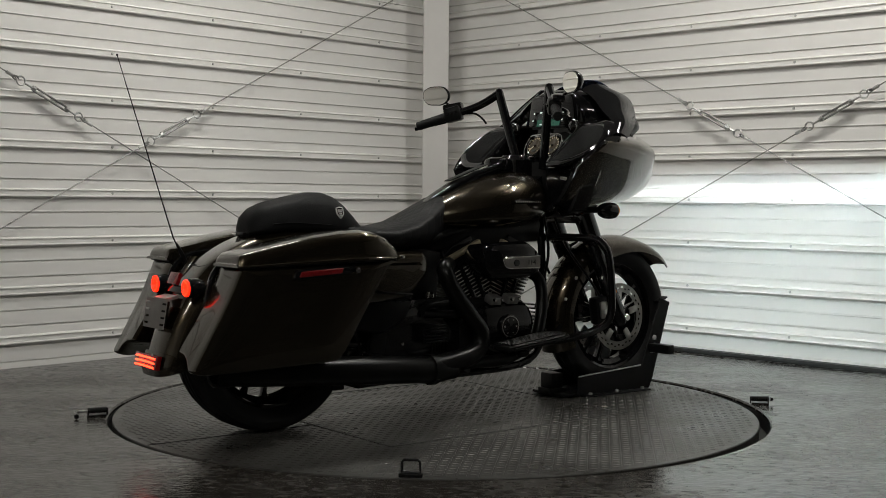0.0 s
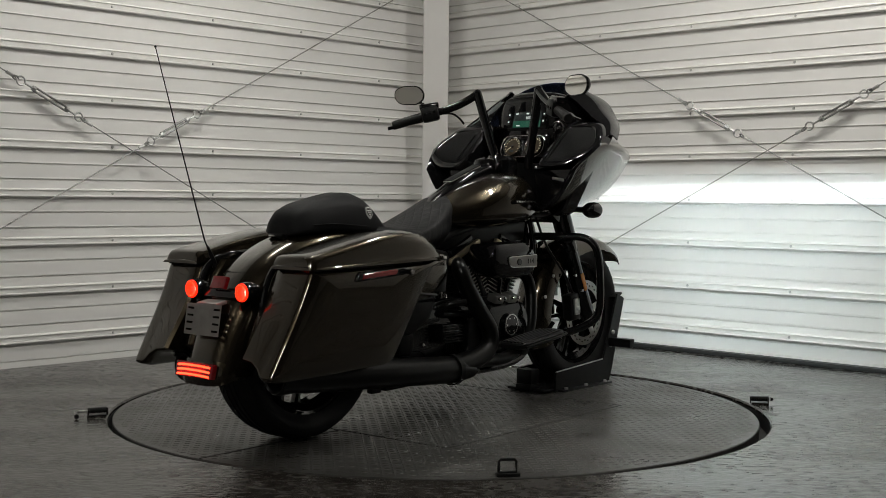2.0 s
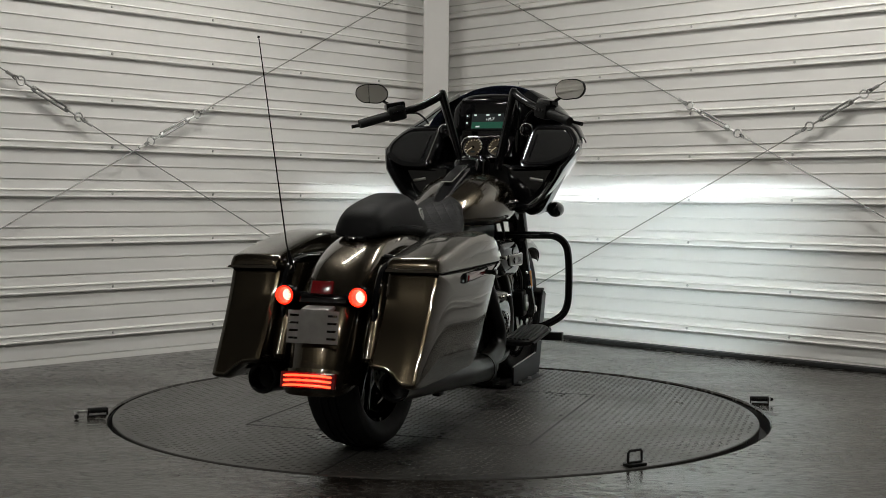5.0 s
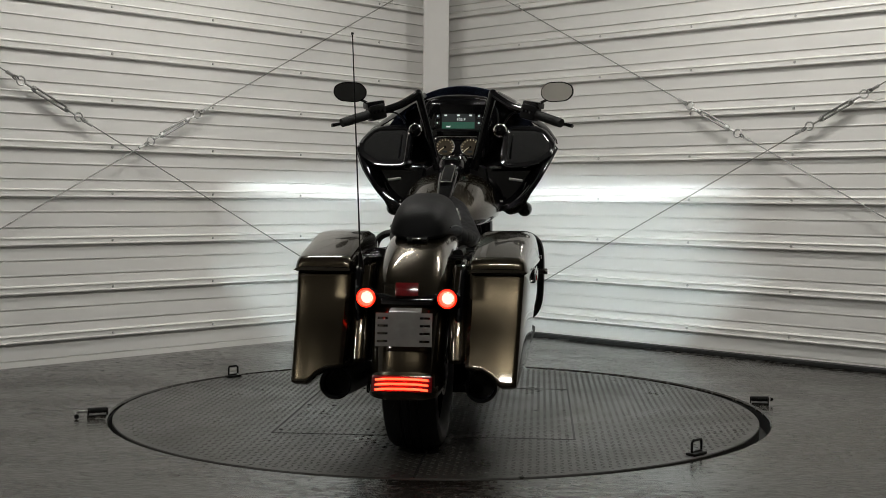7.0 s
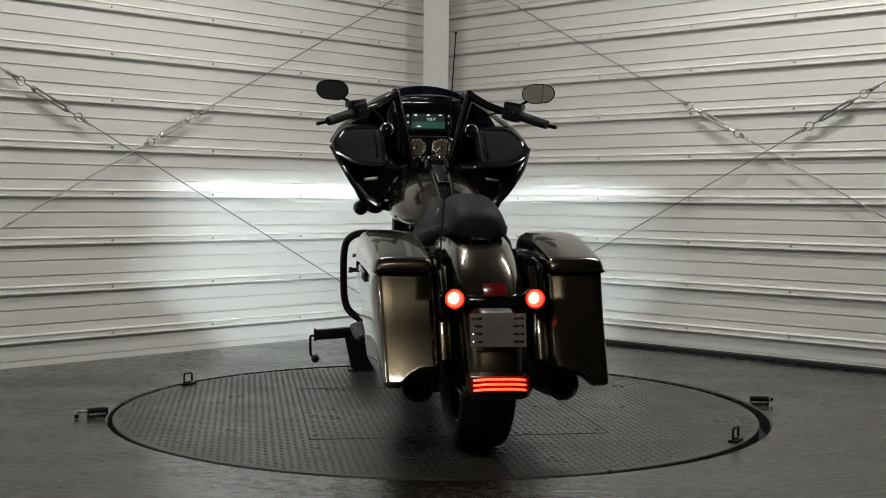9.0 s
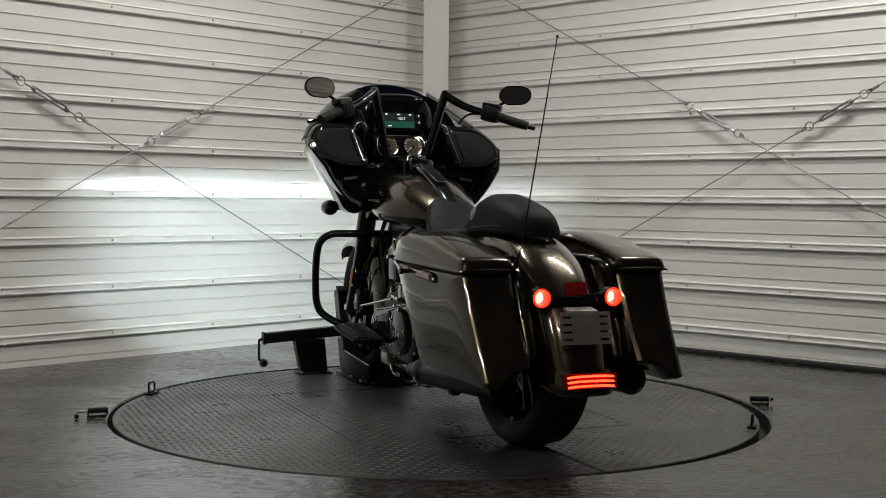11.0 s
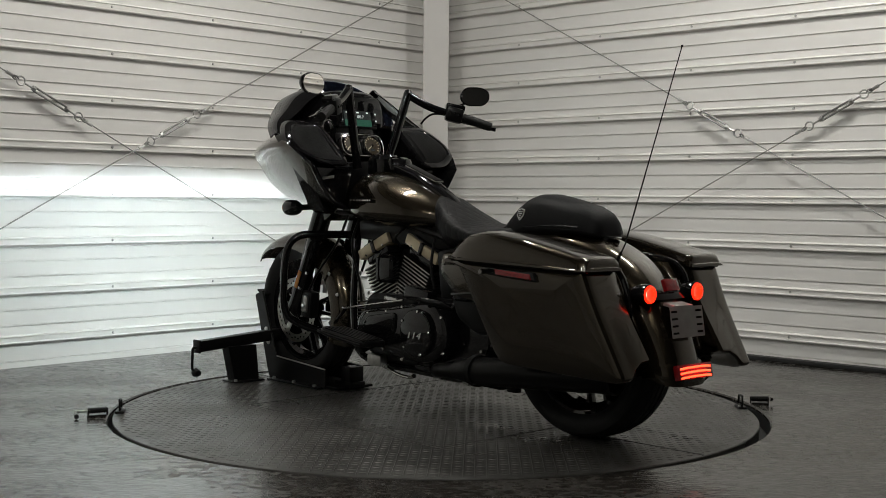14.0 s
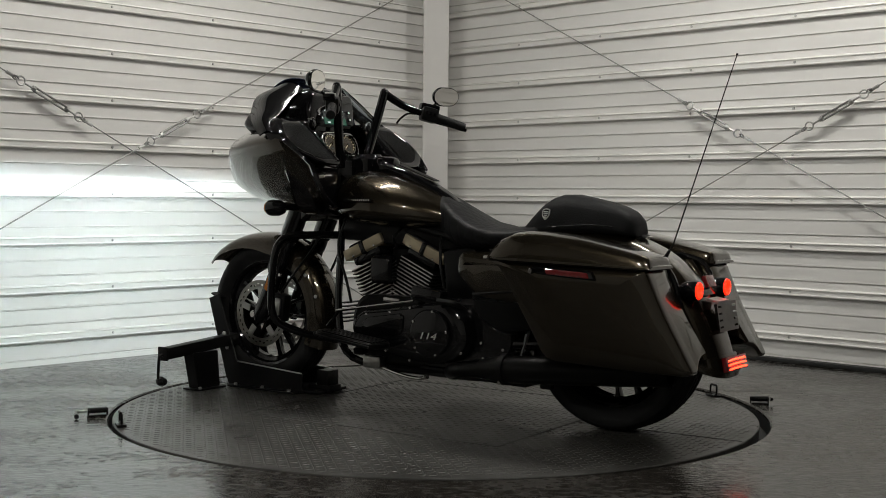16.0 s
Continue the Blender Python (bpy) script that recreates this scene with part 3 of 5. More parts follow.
def saddlebags():
    for s in BOTH:
        flip = mirrored if s < 0 else (lambda q: q)
        bag = part("saddlebag", flip(bag_body()), PAINT, bike, "bronze metallic hard saddlebag")
        part("lid", flip(bag_lid()), PAINT, bag)
        seam = [Vector(v) for v in ((0.390, -0.482, 0.639), (0.385, -0.8, 0.631), (0.371, -1.088, 0.623), (0.36, -1.098, 0.622), (0.20, -1.098, 0.622))]
        part("seam_bead", flip(tube(seam, 0.003, 8, 0)), GLOSS_BLACK, bag, "dark seam under the lid")
        # latch with a red reflector
        poly = rounded([(-0.66, 0.625), (-0.90, 0.612), (-0.915, 0.58), (-0.675, 0.594)], 0.008, 3)
        latch = part("latch", flip(slab(poly, ((0.37, 0), (0.393, 0.0), (0.397, 0.003), (0.398, 0.006)))), GLOSS_BLACK, bag, "black latch")
        poly = rounded([(-0.715, 0.617), (-0.885, 0.607), (-0.892, 0.587), (-0.722, 0.597)], 0.005, 3)
        part("reflector", flip(slab(poly, ((0.39, 0), (0.399, 0.0), (0.402, 0.003)))), RED_LENS, latch, "red side reflector")
        part("lock", flip(moved(lathe([(0.0, 0.008), (0.022, 0.008), (0.026, 0.0105), (0.036, 0.0105), (0.039, 0.008), (0.039, 0.0001)], 16, "x"), pose(0.394, -0.676, 0.607))), DARK_CHROME, latch, "round dark chrome lock knob")
        part("front_catch", flip(box((0.02, 0.018, 0.014), (0.398, -0.474, 0.648), bevel=0.004)), CHROME, bag, "small chrome catch")
        for yz in ((-1.235, 0.305), (-1.20, 0.295)):
            part("corner_bolt", flip(moved(bolt(0.004, 0.003), pose(0.35, *yz, 0, 0, 0))), ZINC, bag)
        part("support_rail", flip(tube([(0.17, -0.62, 0.66), (0.165, -0.9, 0.66), (0.17, -1.08, 0.62), (0.16, -1.12, 0.45), (0.16, -1.02, 0.34), (0.16, -0.72, 0.30)], 0.011, 10, 5)), GLOSS_BLACK, bike)
        part("docking_post", flip(tube([(0.118, -0.93, 0.665), (0.19, -0.94, 0.66)], 0.009, 12, 0)), GLOSS_BLACK, bike)
        part("docking_post", flip(tube([(0.118, -0.58, 0.675), (0.19, -0.58, 0.67)], 0.009, 12, 0)), GLOSS_BLACK, bike)
        poly = rounded([(-0.225, 0.655), (-0.56, 0.660), (-0.62, 0.49), (-0.47, 0.462), (-0.31, 0.482), (-0.215, 0.57)], 0.03, 4)
        cover = part("side_cover", flip(slab(poly, ((0.10, 0), (0.195, 0), (0.212, 0.008), (0.222, 0.025), (0.226, 0.05)))), PAINT, bike, "bronze side cover")
        poly = rounded([(-0.27, 0.495), (-0.62, 0.495), (-0.60, 0.375), (-0.42, 0.345), (-0.31, 0.40)], 0.03, 4)
        part("lower_cover", flip(slab(poly, ((0.10, 0), (0.190, 0), (0.203, 0.008), (0.209, 0.025)))), SATIN_BLACK, bike, "black lower side cover")
        part("cover_rib", flip(box((0.006, 0.2, 0.012), (0.224, -0.40, 0.505), (-6, 0, 0), 0.003)), GLOSS_BLACK, cover)


saddlebags()


def seat():
    b = loft([oval(0, 0.845, 0.045, 0.03, 0.0, top=0.035), oval(0, 0.80, 0.10, 0.12, -0.06, top=0.065), oval(0, 0.765, 0.128, 0.115, -0.13, top=0.058), oval(0, 0.735, 0.152, 0.085, -0.22, top=0.038),
              oval(0, 0.715, 0.172, 0.055, -0.33, top=0.035), oval(0, 0.715, 0.165, 0.05, -0.43, top=0.04), oval(0, 0.725, 0.13, 0.05, -0.52, top=0.045), oval(0, 0.73, 0.08, 0.03, -0.58, top=0.02)])
    part("seat", b, QUILT, bike, "black vinyl rider seat", 50)
    rings = []
    for y, w, low, high in ((-0.436, 0.098, 0.725, 0.748), (-0.452, 0.110, 0.720, 0.772), (-0.480, 0.117, 0.720, 0.806), (-0.515, 0.121, 0.722, 0.842), (-0.550, 0.122, 0.726, 0.866), (-0.590, 0.121, 0.731, 0.879), (-0.640, 0.119, 0.736, 0.879),
                            (-0.70, 0.116, 0.740, 0.868), (-0.76, 0.112, 0.742, 0.855), (-0.82, 0.106, 0.740, 0.840), (-0.862, 0.096, 0.736, 0.822), (-0.888, 0.080, 0.735, 0.798), (-0.900, 0.052, 0.738, 0.770)):
        ring = []
        for k in range(36):
            a = 2 * math.pi * k / 36
            c, sn = math.cos(a), math.sin(a)
            f = (abs(sn) ** (0.55 if sn > 0 else 0.42)) * (1 if sn > 0 else -1)
            zz = (low - 0.012 + high) / 2 + (high + 0.012 - low) / 2 * f
            wid = w * (1.04 - 0.36 * max(0, (zz - low) / (high - low)) ** 1.2)
            ring.append(Vector((wid * math.copysign(abs(c) ** (0.75 if sn > 0 else 0.55), c), y, zz)))
        rings.append(ring)
    pad = part("passenger_pad", loft(rings), VINYL, bike, "black vinyl passenger pad", 50)
    for s in BOTH:
        poly = rounded([(-0.016, 0.02), (0.0, 0.024), (0.016, 0.02), (0.016, -0.006), (0.0, -0.024), (-0.016, -0.006)], 0.004, 2)
        m = pose(s * 0.1065, -0.553, 0.803, 0, 0, 0) @ pose(0, 0, 0, 0, -18 * s, 0)
        part("badge", moved(slab(poly, ((-0.002, 0), (0.002, 0), (0.0028, 0.002))), m), SILVER_PAINT, pad, "silver shield badge")
        part("badge_field", moved(slab(inset(poly, 0.0045), ((-0.0034, 0), (0.0034, 0))), m), GLOSS_BLACK, pad)
        for z, wide in ((0.010, 0.020), (0.003, 0.018), (-0.005, 0.012), (-0.012, 0.007)):
            part("badge_bar", moved(box((0.0078, wide, 0.0045)), m @ pose(0, 0, z)), SILVER_PAINT, pad)
        part("tag", box((0.03, 0.03, 0.006), (s * 0.10, -0.50, 0.747), (0, s * 20, 0), 0.003), SILVER_PAINT, pad, "small silver tag")
    for s in BOTH:
        part("piping", tube([(s * 0.112, -0.47, 0.752), (s * 0.118, -0.60, 0.758), (s * 0.114, -0.74, 0.766), (s * 0.104, -0.83, 0.762)], 0.0022, 6, 5), SATIN_BLACK, pad)
    part("pad_base", box((0.07, 0.03, 0.014), (0, -0.905, 0.722), (-20, 0, 0), 0.005), SATIN_BLACK, pad)
    part("pad_tab", box((0.03, 0.02, 0.006), (0, -0.928, 0.722), (-25, 0, 0), 0.002), CHROME, pad)


seat()


def tank():
    prof = [(-0.135, 0.77, 0.045, 0.03, 0.03), (-0.10, 0.775, 0.075, 0.035, 0.055), (-0.02, 0.785, 0.118, 0.048, 0.09), (0.08, 0.795, 0.152, 0.062, 0.125), (0.18, 0.805, 0.174, 0.072, 0.150),
            (0.28, 0.815, 0.184, 0.078, 0.160), (0.36, 0.825, 0.178, 0.082, 0.152), (0.42, 0.835, 0.150, 0.075, 0.128), (0.455, 0.845, 0.105, 0.055, 0.09), (0.465, 0.85, 0.06, 0.03, 0.05)]
    ob = part("fuel_tank", loft([oval(0, zc, w * 1.13, lo, y, 40, 2.3, hi) for y, zc, w, lo, hi in prof]), PAINT, bike, "bronze metallic teardrop fuel tank", 60)
    for s in BOTH:
        strip = tube([(s * 0.2035, 0.21, 0.848), (s * 0.211, 0.28, 0.851), (s * 0.210, 0.345, 0.851)], 0.0085, 8, 5)
        moved(strip, Matrix.Identity(4))
        part("badge_strip", strip, GLOSS_BLACK, ob, "black badge strip")
        for k in range(13):
            y = 0.215 + k * 0.0105
            x = 0.2125 + 0.0065 * (1 - ((y - 0.29) / 0.08) ** 2)
            part("badge_bar", box((0.004, 0.0065, 0.008), (s * x, y, 0.850), bevel=0.001, seg=1), CHROME, ob, "small silver badge bar" if k == 0 else "")
    rings = []
    for y, z, w, h in ((-0.10, 0.80, 0.028, 0.04), (-0.05, 0.845, 0.032, 0.03), (0.04, 0.895, 0.038, 0.03), (0.14, 0.945, 0.044, 0.028), (0.24, 0.975, 0.05, 0.028), (0.32, 0.985, 0.055, 0.03)):
        rings.append(oval(0, z, w, h, y, 24, 4))
    con = part("tank_console", loft(rings), GLOSS_BLACK, bike, "gloss black tank console", 40)
    part("console_panel", box((0.042, 0.2, 0.006), (0, 0.12, 0.966), (20, 0, 0), 0.003), SATIN_BLACK, con)
    part("console_edge", box((0.048, 0.205, 0.004), (0, 0.12, 0.963), (20, 0, 0), 0.002), BRUSHED, con)
    part("fuel_cap", lathe([(-0.02, 0.06), (0.012, 0.06), (0.026, 0.052), (0.034, 0.035), (0.036, 0.0001)], 36, "z", (0, 0.29, 1.0)), GLOSS_BLACK, con, "gloss black fuel cap")
    part("ignition_housing", lathe([(-0.05, 0.07), (0.02, 0.07), (0.04, 0.055), (0.046, 0.0001)], 32, "z", (0, 0.385, 1.005)), GLOSS_BLACK, bike)


tank()


def cylinder_barrel(y0, z0, lean, name):
    """Finned barrel, rocker box and cover; lean in degrees, ahead is positive."""
    m = pose(0, y0, z0, -lean, 0, 0)
    cyl = part(name, moved(box((0.12, 0.115, 0.2), (0, 0, 0.10), bevel=0.03), m), DARK_METAL, bike, "black finned cylinder")
    for k in range(12):
        w = 0.17 + 0.012 * k / 11
        fin = box((w, 0.182 + 0.010 * k / 11, 0.005), (0, 0, 0.02 + 0.0155 * k), bevel=0.002, seg=1)
        part("fin", moved(fin, m), DARK_METAL, cyl)
        for s in BOTH:
            part("fin_edge", moved(box((0.0025, 0.164 + 0.010 * k / 11, 0.0042), (s * (w / 2 + 0.0008), 0, 0.02 + 0.0155 * k)), m), FIN_EDGE, cyl)
    part("head", moved(box((0.165, 0.15, 0.04), (0, 0, 0.225), bevel=0.012), m), GLOSS_BLACK, cyl)
    part("rocker_box", moved(box((0.174, 0.196, 0.020), (0, 0, 0.247), bevel=0.006), m), GOLD_COVER, cyl, "champagne rocker box")
    part("rocker_cover", moved(box((0.166, 0.165, 0.044), (0, 0, 0.277), bevel=0.016, seg=3), m), GLOSS_BLACK, cyl, "gloss black rocker cover")
    for s in BOTH:
        part("rocker_trim", moved(box((0.022, 0.214, 0.046 if s < 0 else 0.022), (s * 0.083, 0, 0.264 if s < 0 else 0.254), bevel=0.008), m), GOLD_COVER, cyl, "champagne rocker trim")
    part("rocker_clip", moved(box((0.028, 0.022, 0.056), (-0.086, 0.0, 0.262), bevel=0.006), m), GLOSS_BLACK, cyl)
    for s in BOTH:
        for y in (-0.06, 0.06):
            part("cover_bolt", moved(bolt(0.007, 0.006), m @ pose(s * 0.088, y, 0.248, 0, 0, 0 if s > 0 else 180)), CHROME, cyl)
        part("pushrod_tube", moved(tube([(0.085, s * 0.03, 0.23), (0.12, s * 0.02, -0.04)], 0.010, 10, 0), m), GLOSS_BLACK, cyl)


def engine():
    poly = rounded([(-0.02, 0.46), (0.31, 0.46), (0.36, 0.36), (0.33, 0.22), (0.20, 0.17), (-0.05, 0.17)], 0.05, 4)
    case = part("crankcase", slab(poly, ((-0.15, 0.02), (-0.135, 0), (0.135, 0), (0.15, 0.02))), DARK_METAL, bike, "black engine crankcase")
    cylinder_barrel(0.235, 0.412, 24, "front_cylinder")
    cylinder_barrel(0.135, 0.412, -24, "rear_cylinder")
    poly = rounded([(-0.42, 0.46), (0.0, 0.47), (0.0, 0.17), (-0.38, 0.17), (-0.46, 0.30)], 0.05, 4)
    part("transmission", slab(poly, ((-0.15, 0.02), (-0.13, 0), (0.13, 0), (0.15, 0.02))), GLOSS_BLACK, bike, "black transmission case")
    # primary cover on the left
    poly = rounded([(-0.26, 0.40), (-0.19, 0.455), (-0.05, 0.44), (0.12, 0.415), (0.26, 0.40), (0.31, 0.34), (0.28, 0.27), (0.10, 0.225), (-0.10, 0.20), (-0.22, 0.225), (-0.28, 0.30)], 0.06, 5)
    prim = part("primary_cover", slab(poly, ((-0.14, 0), (-0.195, 0), (-0.212, 0.008), (-0.22, 0.022), (-0.222, 0.04))), GLOSS_BLACK, bike, "gloss black primary cover")
    derby = part("derby_cover", lathe([(-0.21, 0.095), (-0.232, 0.095), (-0.240, 0.090), (-0.243, 0.080), (-0.245, 0.0001)], 48, "x", (0, -0.108, 0.330)), GLOSS_BLACK, prim, "round gloss black derby cover")
    part("ring", lathe([(-0.233, 0.0958), (-0.2385, 0.0938), (-0.2385, 0.0918), (-0.236, 0.0918)], 48, "x", (0, -0.108, 0.330)), GLOSS_BLACK, derby)
    t = text_mesh("114", 0.046)
    moved(t, Matrix.Translation((-0.2462, -0.108, 0.320)) @ Matrix.Rotation(radians(-90), 4, "Z") @ Matrix.Rotation(radians(90), 4, "X") @ Matrix(((1.25, 0.3, 0, 0), (0, 0.8, 0, 0), (0, 0, 1, 0), (0, 0, 0, 1))))
    part("number_114", t, SILVER_PAINT, derby, "silver figures 114")
    for k in range(5):
        a = radians(30 + 72 * k)
        part("derby_bolt", moved(bolt(0.006, 0.005), pose(-0.241, -0.108 + 0.085 * math.cos(a), 0.330 + 0.089 * math.sin(a), 0, 0, 180)), CHROME, derby)
    for y, z in ((0.22, 0.385), (0.27, 0.30), (0.12, 0.245), (0.10, 0.40), (-0.245, 0.26), (-0.235, 0.40), (0.0, 0.425), (0.0, 0.215)):
        part("cover_bolt", moved(bolt(0.007, 0.006), pose(-0.213, y, z, 0, 0, 180)), CHROME, prim)
    ins = rounded([(0.02, 0.405), (0.22, 0.375), (0.25, 0.33), (0.19, 0.30), (0.03, 0.31)], 0.03, 4)
    part("primary_bulge", slab(ins, ((-0.215, 0), (-0.228, 0.004), (-0.233, 0.014))), GLOSS_BLACK, prim)
    part("shift_linkage", tube([(-0.235, -0.03, 0.455), (-0.24, 0.36, 0.395)], 0.005, 8, 0), CHROME, bike, "chrome shift rod")
    part("shift_lever", tube([(-0.22, 0.36, 0.395), (-0.25, 0.37, 0.36), (-0.25, 0.40, 0.33)], 0.007, 8, 3), GLOSS_BLACK, bike)
    part("coil_cover", box((0.06, 0.15, 0.06), (-0.17, -0.06, 0.475), (8, 0, 0), 0.018), GLOSS_BLACK, bike)
    part("cable_bracket", box((0.012, 0.08, 0.018), (-0.165, 0.13, 0.445), (4, 0, 0), 0.004), CHROME, bike)
    # cam side on the right
    poly = rounded([(0.05, 0.43), (0.30, 0.44), (0.35, 0.36), (0.31, 0.25), (0.18, 0.21), (0.06, 0.26)], 0.05, 4)
    cam_side = part("cam_cover", slab(poly, ((0.14, 0), (0.175, 0), (0.188, 0.01), (0.192, 0.03))), GLOSS_BLACK, bike, "gloss black cam cover")
    part("timer_cover", lathe([(0.185, 0.048), (0.203, 0.048), (0.208, 0.042), (0.209, 0.0001)], 36, "x", (0, 0.195, 0.345)), GLOSS_BLACK, cam_side)
    part("timer_ring", lathe([(0.206, 0.045), (0.2095, 0.044), (0.2095, 0.040), (0.206, 0.039)], 36, "x", (0, 0.195, 0.345)), CHROME, cam_side)
    for k in range(6):
        a = radians(60 * k)
        part("cover_bolt", moved(bolt(0.005, 0.005), pose(0.205, 0.195 + 0.03 * math.cos(a), 0.345 + 0.03 * math.sin(a))), CHROME, cam_side)
    for y in (0.13, 0.22):
        blk = part("lifter_block", box((0.05, 0.055, 0.035), (0.175, y, 0.455), (0, 18, 0), 0.008), HUB_SILVER, bike, "bright lifter block")
        part("cover_bolt", moved(bolt(0.007, 0.01), pose(0.205, y - 0.018, 0.455)), CHROME, blk)
        part("cover_bolt", moved(bolt(0.007, 0.01), pose(0.205, y + 0.018, 0.455)), CHROME, blk)
    # air cleaner
    poly = rounded([(0.05, 0.685), (0.28, 0.69), (0.345, 0.64), (0.345, 0.56), (0.28, 0.535), (0.08, 0.535), (0.03, 0.60)], 0.05, 4)
    air = part("air_cleaner", slab(poly, ((0.09, 0.01), (0.20, 0), (0.222, 0.01), (0.232, 0.03))), GLOSS_BLACK, bike, "gloss black air cleaner")
    poly = rounded([(0.125, 0.628), (0.325, 0.634), (0.325, 0.578), (0.14, 0.58)], [0.03, 0.006, 0.006, 0.03], 4)
    part("air_cleaner_frame", slab(poly, ((0.22, 0), (0.237, 0), (0.239, 0.002))), CHROME, air, "chrome frame")
    part("air_cleaner_insert", slab(inset(poly, 0.005), ((0.225, 0), (0.241, 0), (0.242, 0.001))), DIAL_PLATE, air, "dull silver insert plate")
    t = text_mesh("114", 0.03)
    moved(t, Matrix.Translation((0.2426, 0.275, 0.604)) @ Matrix.Rotation(radians(90), 4, "Z") @ Matrix.Rotation(radians(90), 4, "X"))
    part("number_114", t, GLOSS_BLACK, air, "dark figures 114")
    part("insert_bolt", lathe([(0.24, 0.014), (0.247, 0.013), (0.247, 0.0001)], 20, "x", (0, 0.195, 0.604)), GLOSS_BLACK, air)
    # voltage regulator, oil cooler and frame tubes
    for k in range(5):
        part("rib", box((0.11, 0.006, 0.09), (0.10, -0.10 - 0.014 * k, 0.30), bevel=0.002, seg=1), SATIN_BLACK, case)
    for k in range(6):
        part("cooler_fin", box((0.16, 0.03, 0.005), (0, 0.46, 0.33 + 0.016 * k), bevel=0.001, seg=1), SATIN_BLACK, bike)
    # right side: regulator, footpegs, rear brake master and brackets
    reg = part("regulator", box((0.05, 0.11, 0.075), (0.165, -0.17, 0.335), (0, 0, 0), 0.008), GLOSS_BLACK, bike, "black finned regulator")
    for k in range(6):
        part("regulator_fin", box((0.02, 0.105, 0.005), (0.195, -0.17, 0.305 + 0.012 * k), bevel=0.001, seg=1), SATIN_BLACK, reg)
    part("bracket", box((0.02, 0.16, 0.06), (0.16, -0.30, 0.40), (12, 0, 0), 0.008), GLOSS_BLACK, bike)
    part("bracket", box((0.03, 0.07, 0.12), (0.165, -0.42, 0.33), (-8, 0, 0), 0.012), SATIN_BLACK, bike)
    part("master_cylinder", tube([(0.165, -0.02, 0.40), (0.175, -0.22, 0.415)], 0.016, 12, 0), SATIN_BLACK, bike)
    part("oil_line", tube([(0.15, 0.02, 0.42), (0.17, -0.10, 0.46), (0.15, -0.22, 0.45), (0.14, -0.3, 0.40)], 0.008, 8, 5), SATIN_BLACK, bike)
    part("dipstick", lathe([(0.0, 0.022), (0.015, 0.022), (0.024, 0.014), (0.024, 0.0001)], 16, "z", (0.12, -0.15, 0.47)), CHROME, bike)
    for s in BOTH:
        part("passenger_peg", tube([(s * 0.15, -0.22, 0.42), (s * 0.20, -0.20, 0.45), (s * 0.235, -0.14, 0.46)], 0.013, 10, 4), SATIN_BLACK, bike)
    for s in BOTH:
        part("frame_tube", tube([(s * 0.02, 0.50, 0.88), (s * 0.09, 0.46, 0.62), (s * 0.11, 0.45, 0.35), (s * 0.13, 0.36, 0.19), (s * 0.14, 0.0, 0.165), (s * 0.14, -0.4, 0.18), (s * 0.13, -0.5, 0.35), (s * 0.12, -0.5, 0.62)], 0.016, 10, 5), GLOSS_BLACK, bike)
        part("top_tube", tube([(s * 0.05, 0.5, 0.80), (s * 0.07, 0.1, 0.745), (s * 0.11, -0.3, 0.68), (s * 0.13, -0.8, 0.67)], 0.016, 10, 4), SATIN_BLACK, bike)
        part("swingarm", tube([(s * 0.12, -0.42, 0.30), (s * 0.125, -0.6, 0.315), (s * 0.125, REAR_Y - 0.03, REAR_Z)], [0.026, 0.024, 0.022], 12, 4), GLOSS_BLACK, bike)
        part("shock", tube([(s * 0.15, -0.80, 0.40), (s * 0.15, -0.62, 0.60)], 0.022, 12, 0), SATIN_BLACK, bike)
        for y, z in ((-0.33, 0.42), (-0.36, 0.36), (-0.30, 0.30), (-0.40, 0.28), (-0.31, 0.24), (-0.22, 0.20), (-0.27, 0.46), (-0.43, 0.40)):
            part("case_bolt", moved(bolt(0.008, 0.008), pose(s * 0.152, y, z, 0, 0, 0 if s > 0 else 180)), CHROME, bike)
    part("oil_pan", box((0.24, 0.5, 0.06), (0, -0.1, 0.17), bevel=0.02), SATIN_BLACK, bike)
    part("under_guard", box((0.3, 0.5, 0.03), (0, -0.25, 0.165), (2, 0, 0), 0.01), SATIN_BLACK, bike)
    # next three: black filler boxes, added to keep gaps round the engine dark
    part("backbone", box((0.15, 0.62, 0.10), (0, 0.16, 0.715), (3, 0, 0), 0.02), SATIN_BLACK, bike, "black filler box for the frame backbone under the tank")
    part("intake", box((0.09, 0.12, 0.14), (0.02, 0.185, 0.585), bevel=0.03), SATIN_BLACK, bike)
    part("gap_filler", box((0.20, 0.17, 0.24), (0, -0.165, 0.545), (-8, 0, 0), 0.03), SATIN_BLACK, bike)
    part("battery_box", box((0.26, 0.24, 0.2), (0, -0.38, 0.56), bevel=0.02), GLOSS_BLACK, bike)
    part("side_stand", tube([(-0.16, 0.20, 0.17), (-0.20, 0.05, 0.150), (-0.21, -0.04, 0.145), (-0.235, -0.10, 0.16)], [0.009, 0.007, 0.007, 0.009], 10, 4), CHROME, bike, "folded bright side stand")
    part("stand_bracket", box((0.05, 0.09, 0.05), (-0.16, 0.22, 0.185), bevel=0.01), HUB_SILVER, bike)
    for n, pts in enumerate((((-0.10, 0.42, 0.78), (-0.13, 0.44, 0.66), (-0.12, 0.40, 0.50), (-0.14, 0.36, 0.42)), ((-0.09, -0.06, 0.72), (-0.15, -0.10, 0.60), (-0.15, -0.12, 0.50)), ((0.10, 0.46, 0.80), (0.12, 0.47, 0.62), (0.10, 0.42, 0.40)))):
        part("cable", tube(pts, 0.006, 8, 5), SATIN_BLACK, bike)
